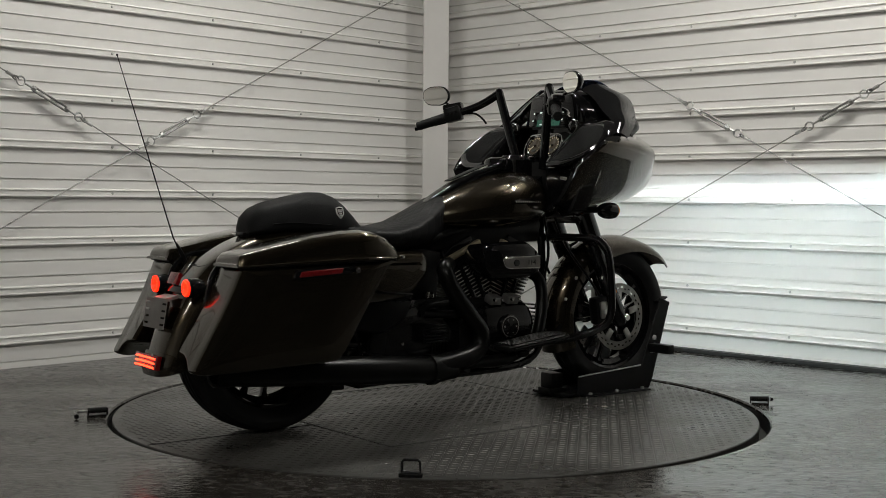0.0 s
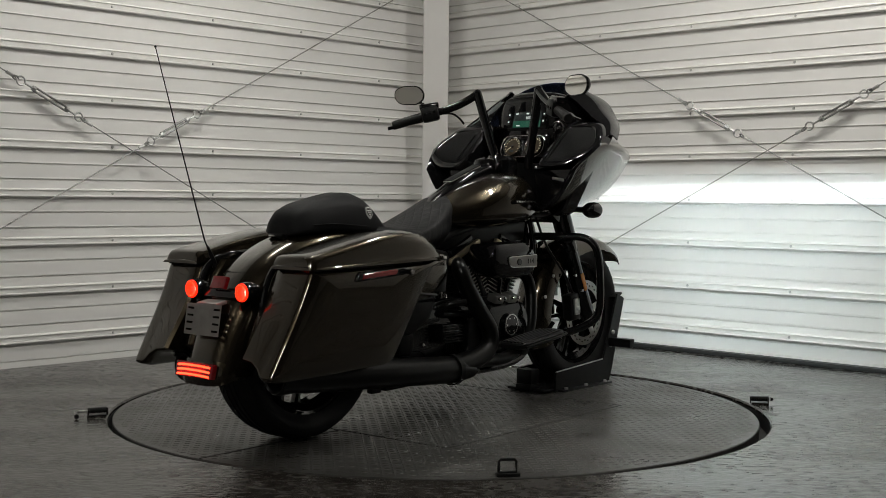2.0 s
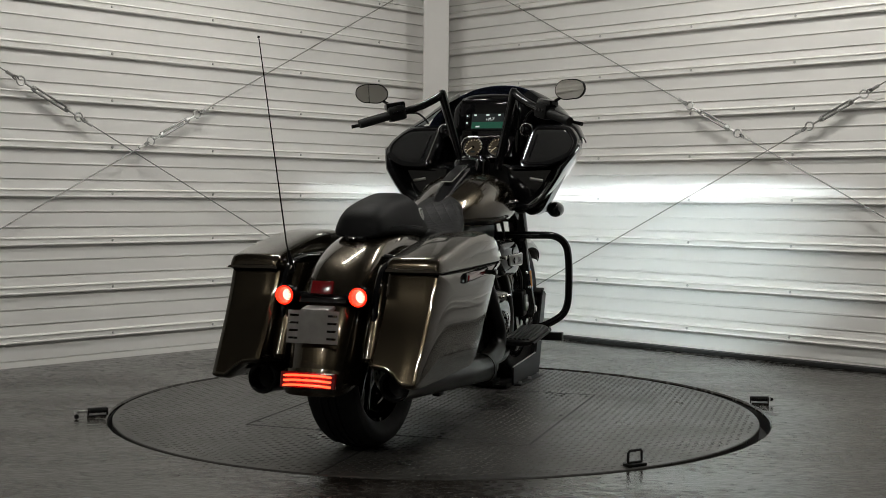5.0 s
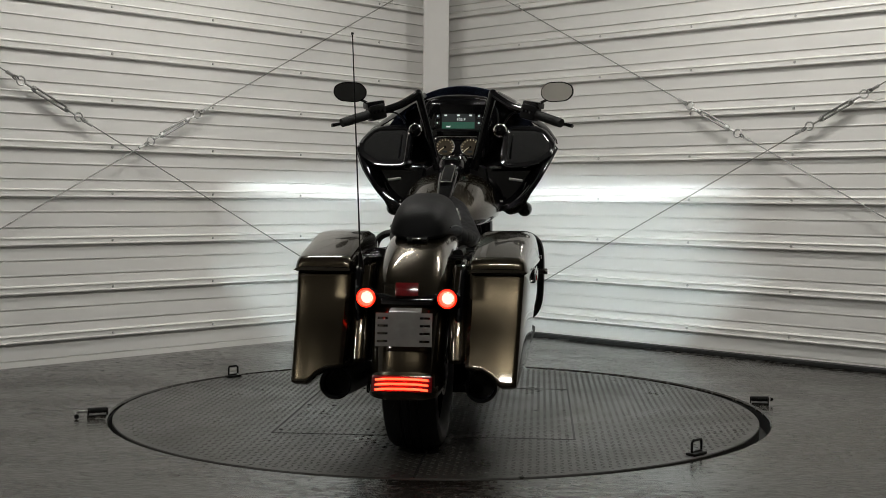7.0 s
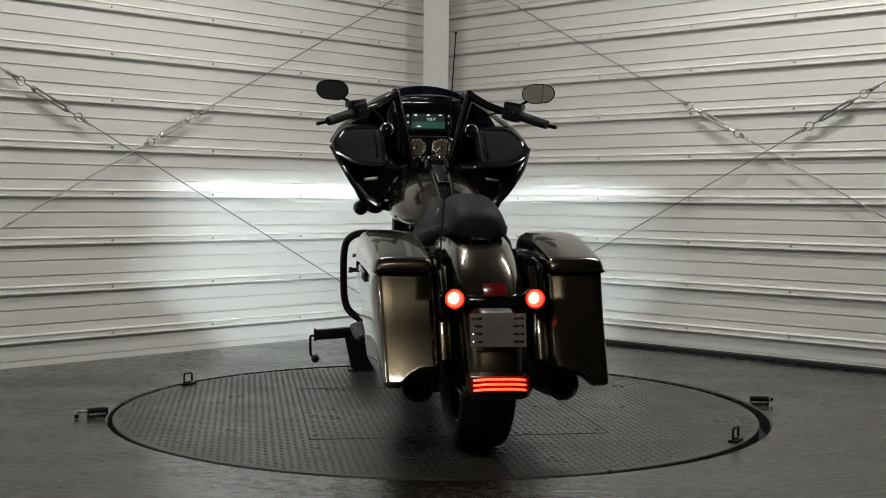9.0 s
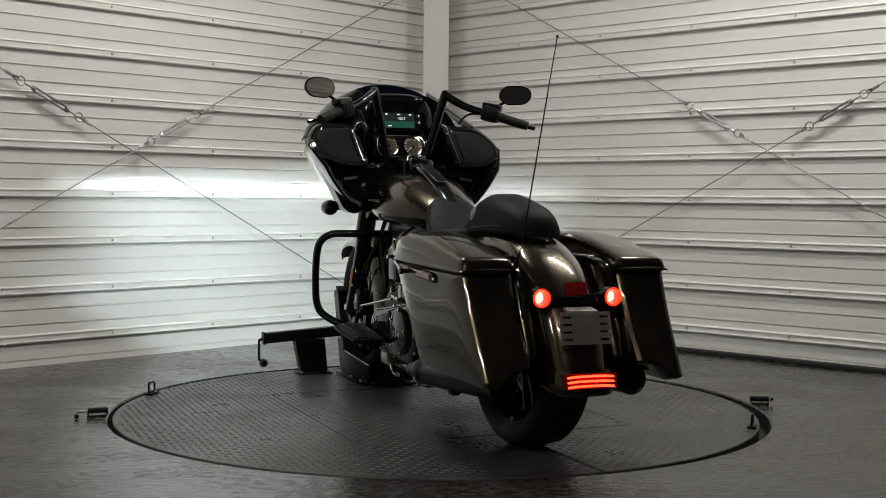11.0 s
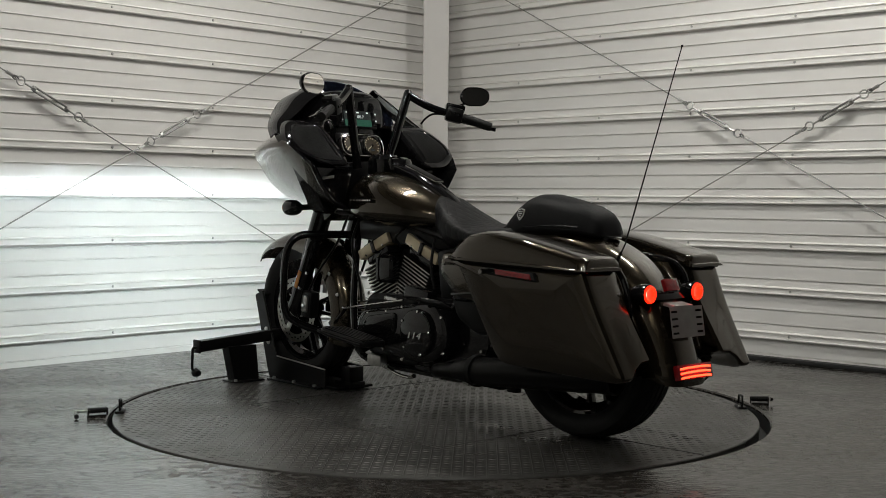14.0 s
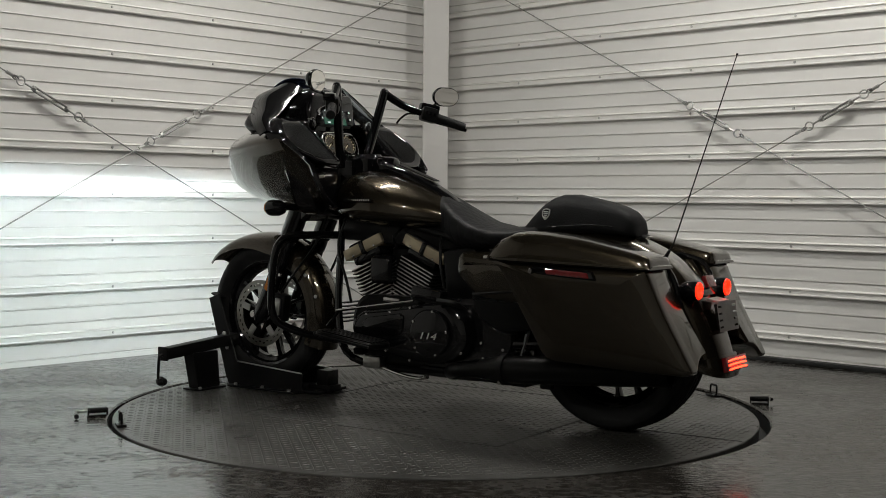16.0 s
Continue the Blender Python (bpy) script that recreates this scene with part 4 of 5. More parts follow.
    part("spark_lead", tube([(-0.09, 0.16, 0.66), (-0.13, 0.15, 0.70), (-0.08, 0.14, 0.74)], 0.006, 8, 5), SATIN_BLACK, bike)
    part("horn_cover", box((0.06, 0.115, 0.12), (-0.128, 0.20, 0.565), (0, 0, 0), 0.03, 3), GLOSS_BLACK, bike)


DIAL_PLATE = material("dull_insert", (0.22, 0.21, 0.2), 0.4, 0.8, vary=0.15, scale=30)
engine()


def exhaust():
    for s in BOTH:
        x = s * 0.235
        front_y = -0.34 if s < 0 else -0.10
        prof = [(front_y, 0.012), (front_y - 0.01, 0.036), (front_y - 0.06, 0.044), (front_y - 0.10, 0.052), (-0.6, 0.053), (-0.98, 0.052), (-1.06, 0.049), (-1.09, 0.051), (-1.13, 0.052), (-1.136, 0.048), (-1.13, 0.041), (-1.08, 0.039), (-1.07, 0.0001)]
        b = lathe(prof, 32, "y")
        for v in b.verts:
            v.co.z += 0.216 + (v.co.y + 0.4) * -0.064
            v.co.x += x
        muff = part("muffler", b, HEAT_BLACK, bike, "satin black muffler")
        part("clamp", moved(lathe([(-0.012, 0.056), (-0.012, 0.0595), (0.012, 0.0595), (0.012, 0.056)], 32, "y"), pose(x, front_y - 0.12, 0.216 + (front_y + 0.28) * -0.064)), DARK_METAL, muff, "dark clamp band")
        part("muffler_bracket", box((0.03, 0.05, 0.05), (s * 0.2, -0.62, 0.18), bevel=0.008), SATIN_BLACK, muff)
        part("clamp_bolt", moved(bolt(0.008, 0.01), pose(x + s * 0.04, front_y - 0.12, 0.175, 0, 0, 0 if s > 0 else 180)), CHROME, muff)
    part("rear_header", tube([(0.13, -0.06, 0.60), (0.19, -0.125, 0.585), (0.215, -0.10, 0.50), (0.22, -0.03, 0.41), (0.222, 0.03, 0.335), (0.225, 0.02, 0.27), (0.23, -0.06, 0.235), (0.235, -0.2, 0.212)], [0.028, 0.032, 0.034, 0.034, 0.034, 0.036, 0.04, 0.046], 16, 6), HEAT_BLACK, bike, "satin black exhaust header with heat shield")
    part("front_header", tube([(0.08, 0.36, 0.57), (0.12, 0.42, 0.52), (0.15, 0.41, 0.40), (0.17, 0.35, 0.28), (0.20, 0.18, 0.215), (0.22, -0.02, 0.215), (0.235, -0.16, 0.212)], 0.025, 16, 6), HEAT_BLACK, bike, "satin black front exhaust header")
    part("crossover", tube([(0.2, -0.02, 0.2), (0.0, -0.08, 0.15), (-0.2, -0.2, 0.19), (-0.235, -0.40, 0.214)], 0.028, 14, 6), HEAT_BLACK, bike)


exhaust()


def front_end():
    for s in BOTH:
        x = s * 0.108
        top, low = Vector((x, 0.650, 0.86)), Vector((x, 0.900, 0.335))
        d = (top - low).normalized()
        fork = part("fork_leg", tube([low + d * -0.03, low + d * 0.02, low + d * 0.10, low + d * 0.32], [0.026, 0.037, 0.035, 0.033], 16, 5), GLOSS_BLACK, bike, "gloss black fork slider")
        part("fork_tube", tube([low + d * 0.30, top], 0.029, 16, 0), GLOSS_BLACK, fork)
        part("fork_cover", tube([low + d * 0.375, low + d * 0.39, low + d * 0.44, top], [0.034, 0.042, 0.044, 0.044], 18, 3), GLOSS_BLACK, fork, "gloss black upper fork cover")
        part("fork_boot", tube([low + d * 0.32, low + d * 0.335, low + d * 0.37, low + d * 0.385], [0.033, 0.036, 0.036, 0.031], 16, 3), GLOSS_BLACK, fork)
        part("reflector", box((0.006, 0.022, 0.085), tuple(low + d * 0.17 + Vector((s * 0.034, -0.0, 0.0))), (25, 0, 0), 0.004), AMBER, fork, "amber fork reflector")
        cal = part("brake_caliper", box((0.055, 0.075, 0.125), (s * 0.098, 0.79, 0.375), (8, 0, 0), 0.018), SATIN_BLACK, bike, "black brake caliper with silver face")
        part("caliper_face", box((0.008, 0.04, 0.075), (s * 0.127, 0.79, 0.378), (8, 0, 0), 0.01), HUB_SILVER, cal, "silver face")
        part("caliper_bolt", moved(bolt(0.012, 0.008), pose(s * 0.128, 0.80, 0.37, 0, 0, 0 if s > 0 else 180)), ZINC, cal)
        for k in (0.05, 0.12):
            part("fork_bolt", moved(bolt(0.009, 0.01), pose(s * 0.132, 0.86 - k * 0.8, 0.40 + k, 0, 0, 0 if s > 0 else 180)), CHROME, fork)
        part("brake_hose", tube([(s * 0.11, 0.78, 0.44), (s * 0.125, 0.70, 0.52), (s * 0.09, 0.60, 0.66), (s * 0.06, 0.55, 0.80)], 0.006, 8, 5), SATIN_BLACK, bike)
        # engine guard
        part("engine_guard", tube([(s * 0.06, 0.47, 0.700), (s * 0.25, 0.51, 0.702), (s * 0.322, 0.545, 0.698), (s * 0.366, 0.565, 0.665), (s * 0.380, 0.578, 0.60), (s * 0.380, 0.592, 0.47), (s * 0.371, 0.595, 0.385), (s * 0.34, 0.58, 0.335), (s * 0.26, 0.52, 0.292), (s * 0.12, 0.44, 0.255)], 0.0165, 14, 5), GLOSS_BLACK, bike, "gloss black engine guard bar")
        poly = rounded([(0.22, -0.12), (0.345, -0.11), (0.355, 0.16), (0.32, 0.205), (0.26, 0.205), (0.225, 0.16)], 0.035, 4)
        b = slab(poly, ((-0.012, 0.008), (-0.006, 0), (0.008, 0), (0.013, 0.006)), "z")
        for v in b.verts:
            v.co.x *= s
        moved(b, pose(0, 0.20, 0.283, 7, 0, 0))
        board = part("floorboard", b, SATIN_BLACK, bike, "black rubber-topped floorboard")
        for k in range(6):
            part("rubber_rib", moved(box((0.012, 0.26, 0.006), (s * (0.24 + 0.018 * k), 0.03, 0.0155), bevel=0.002, seg=1), pose(0, 0.20, 0.283, 7, 0, 0)), SATIN_BLACK, board)
        part("board_edge", moved(tube([(s * 0.352, -0.10, 0.0), (s * 0.359, 0.155, 0.0), (s * 0.32, 0.207, 0.0)], 0.005, 8, 3), pose(0, 0.20, 0.283, 7, 0, 0)), DARK_METAL, board)
        part("board_bracket", box((0.12, 0.05, 0.03), (s * 0.19, 0.24, 0.25), (0, s * 18, 0), 0.01), SATIN_BLACK, bike)
        # front turn signal on its stalk
        sig = part("front_signal", lathe([(-0.052, 0.0001), (-0.05, 0.014), (-0.04, 0.026), (-0.02, 0.033), (0.01, 0.035), (0.03, 0.033), (0.036, 0.028), (0.038, 0.0001)], 28, "y", (s * 0.302, 0.64, 0.815)), GLOSS_BLACK, bike, "black bullet front turn signal")
        part("lens", lathe([(0.037, 0.029), (0.043, 0.026), (0.045, 0.0001)], 28, "y", (s * 0.302, 0.64, 0.815)), AMBER, sig)
        part("stalk", tube([(s * 0.29, 0.63, 0.815), (s * 0.2, 0.60, 0.82), (s * 0.12, 0.57, 0.83)], 0.013, 12, 4), GLOSS_BLACK, sig)
    part("brake_pedal", tube([(0.18, 0.30, 0.24), (0.24, 0.38, 0.29), (0.25, 0.43, 0.34)], 0.009, 8, 4), GLOSS_BLACK, bike)
    part("lower_clamp", box((0.27, 0.09, 0.06), (0, 0.62, 0.80), (-30, 0, 0), 0.018), GLOSS_BLACK, bike)
    part("steering_neck", tube([(0, 0.48, 0.95), (0, 0.56, 0.78)], 0.045, 20, 0), GLOSS_BLACK, bike)
    part("nacelle", loft([oval(0, 0.90, 0.16, 0.12, 0.50, 24, 3), oval(0, 0.90, 0.19, 0.12, 0.58, 24, 3), oval(0, 0.90, 0.21, 0.12, 0.68, 24, 3)]), SATIN_BLACK, bike)


front_end()


def shell_ring(y, zc, w, up, down, n=44, pinch=0.45, power=0.8):
    ring = []
    for k in range(n):
        a = 2 * math.pi * k / n
        c, s = math.cos(a), math.sin(a)
        zz = math.copysign(abs(s) ** 0.85, s)
        x = w * math.copysign(abs(c) ** (power if s < 0 else 0.8), c)
        if s < 0:
            x *= 1 - pinch * abs(zz)
        else:
            x *= 1 - 0.35 * abs(zz) ** 1.6
        ring.append(Vector((x, y, zc + (up if s > 0 else down) * zz)))
    return ring


def edge_y(z):
    """How far ahead the swept rear edge of the fairing lies at a height."""
    return 0.375 + 1.15 * min(max(z - 0.995, 0.0), 0.2)


def draped(bm):
    for v in bm.verts:
        v.co.y += edge_y(v.co.z)
    return bm


def fairing():
    # outer shell; the section follows the swept rear edge
    stations = [(0.56, 1.085, 0.448, 0.10, 0.280), (0.62, 1.085, 0.450, 0.115, 0.280), (0.70, 1.08, 0.436, 0.13, 0.268), (0.78, 1.07, 0.405, 0.13, 0.245), (0.86, 1.05, 0.355, 0.13, 0.215), (0.93, 1.025, 0.285, 0.12, 0.18), (0.975, 0.995, 0.235, 0.10, 0.135), (0.992, 0.98, 0.21, 0.085, 0.11)]
    rings = []
    for i, (y, zc, w, up, dn) in enumerate(stations):
        ring = shell_ring(y, zc, w, up, dn, pinch=(0.28, 0.28, 0.30, 0.32, 0.32, 0.28, 0.2, 0.15)[i], power=(0.24, 0.24, 0.28, 0.38, 0.52, 0.66, 0.8, 0.8)[i])
        q = min(1.0, (y - 0.56) / 0.28)
        rings.append([Vector((v.x, (edge_y(v.z) + (0.2 * max(0.0, 1 - abs(v.x) / 0.24) if v.z < 1.0 else 0.0)) * (1 - q) + y * q, v.z)) for v in ring])
    shell_ob = part("fairing", loft(rings, cap=False), PAINT, bike, "bronze metallic fixed fairing", 60)
    # inner fairing
    rings2 = []
    for k, dy in ((1.0, 0.0), (1.012, -0.012), (0.99, -0.022), (0.95, -0.014), (0.88, 0.04), (0.7, 0.15), (0.2, 0.18)):
        rings2.append([Vector((v.x * k, edge_y(1.06 + (v.z - 1.06) * k) + dy + (0.2 * max(0.0, 1 - abs(v.x) / 0.24) if v.z < 1.0 else 0.0), 1.06 + (v.z - 1.06) * k)) for v in rings[0]])
    inner = part("inner_fairing", loft(rings2, cap=False), GLOSS_BLACK, bike, "gloss black inner fairing", 50)
    for s in BOTH:
        # speaker pods and lower wings
        poly = rounded([(0.205, 1.195), (0.385, 1.19), (0.445, 1.115), (0.435, 1.05), (0.34, 0.995), (0.20, 0.99)], 0.05, 5)
        poly = [Vector((v.x * s, v.y)) for v in poly]
        pod = part("speaker_pod", draped(slab(poly, ((0.06, 0), (-0.014, 0), (-0.026, 0.006), (-0.030, 0.018), (-0.022, 0.028)), "y")), GLOSS_BLACK, inner, "gloss black speaker pod")
        part("grille", draped(slab(inset(poly, 0.026), ((0.0, 0), (-0.024, 0.0), (-0.029, 0.010), (-0.031, 0.022)), "y")), MESH_BLACK, pod, "matt black speaker grille")
        wing = rounded([(0.13, 1.01), (0.405, 1.02), (0.345, 0.90), (0.295, 0.805), (0.24, 0.785), (0.16, 0.86)], 0.03, 4)
        wing = [Vector((v.x * s, v.y)) for v in wing]
        part("lower_wing", draped(slab(wing, ((0.14, 0), (0.062, 0), (0.054, 0.008), (0.052, 0.03)), "y")), GLOSS_BLACK, inner, "gloss black lower fairing wing")
        part("wing_slot", box((0.06, 0.006, 0.012), (s * 0.27, 0.425, 0.945), (0, s * 8, 0), 0.004), BRUSHED, inner)
        part("wing_screw", moved(bolt(0.012, 0.006), Matrix.Translation((s * 0.275, 0.428, 0.865)) @ Matrix.Rotation(radians(-90), 4, "Z")), BRUSHED, inner)
        # glossy face domed on purpose, to give a glint beside the dash
        dial = part("small_gauge", lathe([(0.0, 0.03), (-0.012, 0.03), (-0.016, 0.026)], 28, "y", (s * 0.192, 0.545, 1.168)), CHROME, inner, "small chrome-ringed gauge, domed to catch a glint")
        part("dial_face", lathe([(-0.012, 0.026), (-0.018, 0.018), (-0.021, 0.008), (-0.022, 0.0001)], 28, "y", (s * 0.192, 0.545, 1.168)), GLOSS_BLACK, dial)
        part("duct", tube([(s * 0.15, 0.53, 0.985), (s * 0.16, 0.52, 0.90), (s * 0.17, 0.54, 0.80)], 0.022, 12, 4), SATIN_BLACK, inner)
    # shoulders that close the fairing between the pods and the wind screen
    for s in BOTH:
        back = smooth_path([(0.435, edge_y(1.10) + 0.02, 1.105), (0.395, edge_y(1.17), 1.165), (0.31, 0.595, 1.222), (0.225, 0.615, 1.285), (0.150, 0.620, 1.325)], 5)
        fore = smooth_path([(0.445, 0.60, 1.110), (0.405, 0.68, 1.165), (0.345, 0.74, 1.225), (0.275, 0.77, 1.290), (0.190, 0.74, 1.335)], 5)
        rings = []
        for t in (0.0, 0.15, 0.35, 0.6, 0.85, 1.0):
            rings.append([Vector((s * q.x, q.y, q.z + 0.022 * math.sin(math.pi * t))) for q in (a.lerp(c, t) for a, c in zip(back, fore))])
        b = loft(rings, closed=False, cap=False)
        bmesh.ops.solidify(b, geom=list(b.faces), thickness=0.005)
        part("shoulder", b, GLOSS_BLACK, inner, "gloss black fairing shoulder", 60)
    # dash: hood, screen, gauges
    poly = rounded([(-0.135, 1.315), (0.135, 1.315), (0.155, 1.22), (0.145, 1.05), (0.09, 1.01), (-0.09, 1.01), (-0.145, 1.05), (-0.155, 1.22)], 0.03, 4)
    dash = part("dash", slab(poly, ((0.70, 0), (0.60, 0.0), (0.585, 0.008), (0.582, 0.016)), "y"), GLOSS_BLACK, inner, "gloss black dash")
    part("dash_cowl", loft([oval(0, 1.175, w, dn, y, 32, 3.2, up) for y, w, up, dn in ((0.596, 0.158, 0.150, 0.16), (0.615, 0.185, 0.160, 0.15), (0.67, 0.235, 0.160, 0.13), (0.74, 0.275, 0.135, 0.10), (0.82, 0.285, 0.075, 0.06), (0.87, 0.25, 0.03, 0.03))]), GLOSS_BLACK, dash, "gloss black dash cowl", 50)
    part("screen_bezel", box((0.215, 0.014, 0.092), (0, 0.583, 1.210), (-14, 0, 0), 0.006), SATIN_BLACK, dash)
    tilt = pose(0, 0.574, 1.210, -14, 0, 0)
    scr = part("screen", moved(box((0.150, 0.004, 0.070)), tilt), SCREEN_DARK, dash, "lit radio screen with a green lower half")
    part("screen_field", moved(box((0.148, 0.004, 0.030), (0, -0.0012, -0.019)), tilt), SCREEN_GLOW, scr, "glowing green field")
    t = text_mesh("105.7", 0.018, 0.0004)
    moved(t, tilt @ Matrix.Translation((0.012, -0.0048, 0.008)) @ Matrix.Rotation(radians(90), 4, "X"))
    part("digits", t, DIGIT_GLOW, scr, "white digits 105.7")
    for x, z, w in ((-0.058, 0.028, 0.012), (0.0, 0.028, 0.014), (0.055, 0.028, 0.012), (-0.045, -0.026, 0.018)):
        part("icon_bar", moved(box((w, 0.002, 0.006), (x, -0.004, z)), tilt), DIGIT_GLOW, scr)
    for s in BOTH:
        for z in (0.022, -0.010):
            part("button", moved(box((0.018, 0.008, 0.018), (s * 0.094, -0.006, z), bevel=0.003), tilt), SATIN_BLACK, dash)
            part("button_mark", moved(box((0.006, 0.002, 0.007), (s * 0.094, -0.011, z)), tilt), DIGIT_GLOW, dash)
        x = s * 0.057
        m = pose(x, 0.542, 1.092, -22, 0, 0)
        g = part("gauge", moved(lathe([(0.05, 0.046), (0.0, 0.046), (-0.006, 0.044), (-0.004, 0.041)], 40, "y"), m), CHROME, dash, "round gauge with a chrome ring")
        part("dial_face", moved(lathe([(0.0, 0.0415), (0.0, 0.0001)], 40, "y"), m), DIAL, g, "dark dial face")
        for k in range(13):
            a = radians(-40 + 260 * k / 12)
            part("dial_mark", moved(box((0.0075, 0.001, 0.0022), (0.036 * math.cos(a), -0.001, 0.036 * math.sin(a)), (0, -math.degrees(a), 0)), m), DIAL_MARK, g)
        part("needle", moved(box((0.034, 0.0015, 0.002), (-0.012, -0.003, -0.008), (0, -38, 0)), m), DIAL_MARK, g)
        part("dial_hub", moved(lathe([(-0.001, 0.006), (-0.005, 0.005), (-0.005, 0.0001)], 14, "y"), m), GLOSS_BLACK, g)
        part("dial_panel", moved(box((0.022, 0.001, 0.009), (0, -0.001, -0.022)), m), SCREEN_DARK, g)
    loop = rounded([(-0.114, 1.140), (0.114, 1.140), (0.114, 1.045), (-0.114, 1.045)], 0.042, 6)
    part("gauge_surround", tube([(v.x, 0.537 + (v.y - 1.092) * 0.4, v.y) for v in loop + loop[:1]], 0.003, 8, 0), CHROME, dash, "chrome line round the gauges")
    part("gauge_pod", box((0.26, 0.09, 0.13), (0, 0.60, 1.085), (-22, 0, 0), 0.03), GLOSS_BLACK, dash)
    # wind screen: a bent sheet of smoked plastic
    rings = []
    cols = [k / 24 * 2 - 1 for k in range(25)]
    for t in (0, 0.2, 0.4, 0.6, 0.8, 0.92, 1.0):
        row = []
        for u in cols:
            rise = max(0.0, 1 - abs(u) ** 2.1) ** 0.85
            row.append(Vector((0.338 * u, 0.975 - 0.20 * t ** 2.0 * rise - 0.25 * abs(u) ** 1.9, 1.165 + (0.03 + 0.19 * rise) * t)))
        rings.append(row)
    b = loft(rings, closed=False, cap=False)
    bmesh.ops.solidify(b, geom=list(b.faces), thickness=0.004)
    part("wind_screen", b, TINT, bike, "smoked wind screen", 60)


MESH_BLACK = material("speaker_grille_black", (0.006, 0.006, 0.006), 0.75, spec=0.1, vary=0.3, scale=220, bump=0.4, bump_scale=400)


def tinted():
    m = material("smoked_plastic", (0.02, 0.024, 0.04), 0.06)
    b = m.node_tree.nodes["Principled BSDF"]
    b.inputs["Transmission Weight"].default_value = 0.45
    b.inputs["Specular IOR Level"].default_value = 0.25
    b.inputs["IOR"].default_value = 1.2
    b.inputs["Base Color"].default_value = (0.03, 0.04, 0.075, 1)
    return m


TINT = tinted()
fairing()


def headlamp():
    """Headlamp box: small emitters behind slits that shape the low beam."""
    wide = 0.172
    lamp = part("headlight", box((wide, 0.006, 0.14), (0, 0.91, 0.968)), SOOT, bike, "twin headlight in the fairing nose")
    y0, y1 = 0.925, 0.985
    for s in BOTH:
        part("box_side", box((0.006, 0.078, 0.14), (s * wide / 2, 0.948, 0.968)), SOOT, lamp)
    part("box_top", box((wide, 0.078, 0.006), (0, 0.948, 1.036)), SOOT, lamp)
    part("box_floor", box((wide, 0.034, 0.006), (0, 0.927, 0.900)), SOOT, lamp)
    # cut-off lip, lower lip of the low beam, divider
    part("lip", box((wide, 0.003, 0.0846), (0, y1, 0.9947)), SOOT, lamp)
    part("lip", box((wide, 0.003, 0.0222), (0, y1, 0.9379)), SOOT, lamp)
    part("divider", box((wide, 0.075, 0.003), (0, 0.948, 0.9370)), SOOT, lamp)
    for s in BOTH:
        part("emitter", box((0.022, 0.002, 0.0024), (s * 0.013, y0, 0.9528)), BEAM_HOT, lamp, "low-beam emitter")
        part("flood_emitter", box((0.022, 0.002, 0.005), (s * 0.013, y0, 0.9235)), BEAM_WIDE, lamp, "flood emitter")


headlamp()


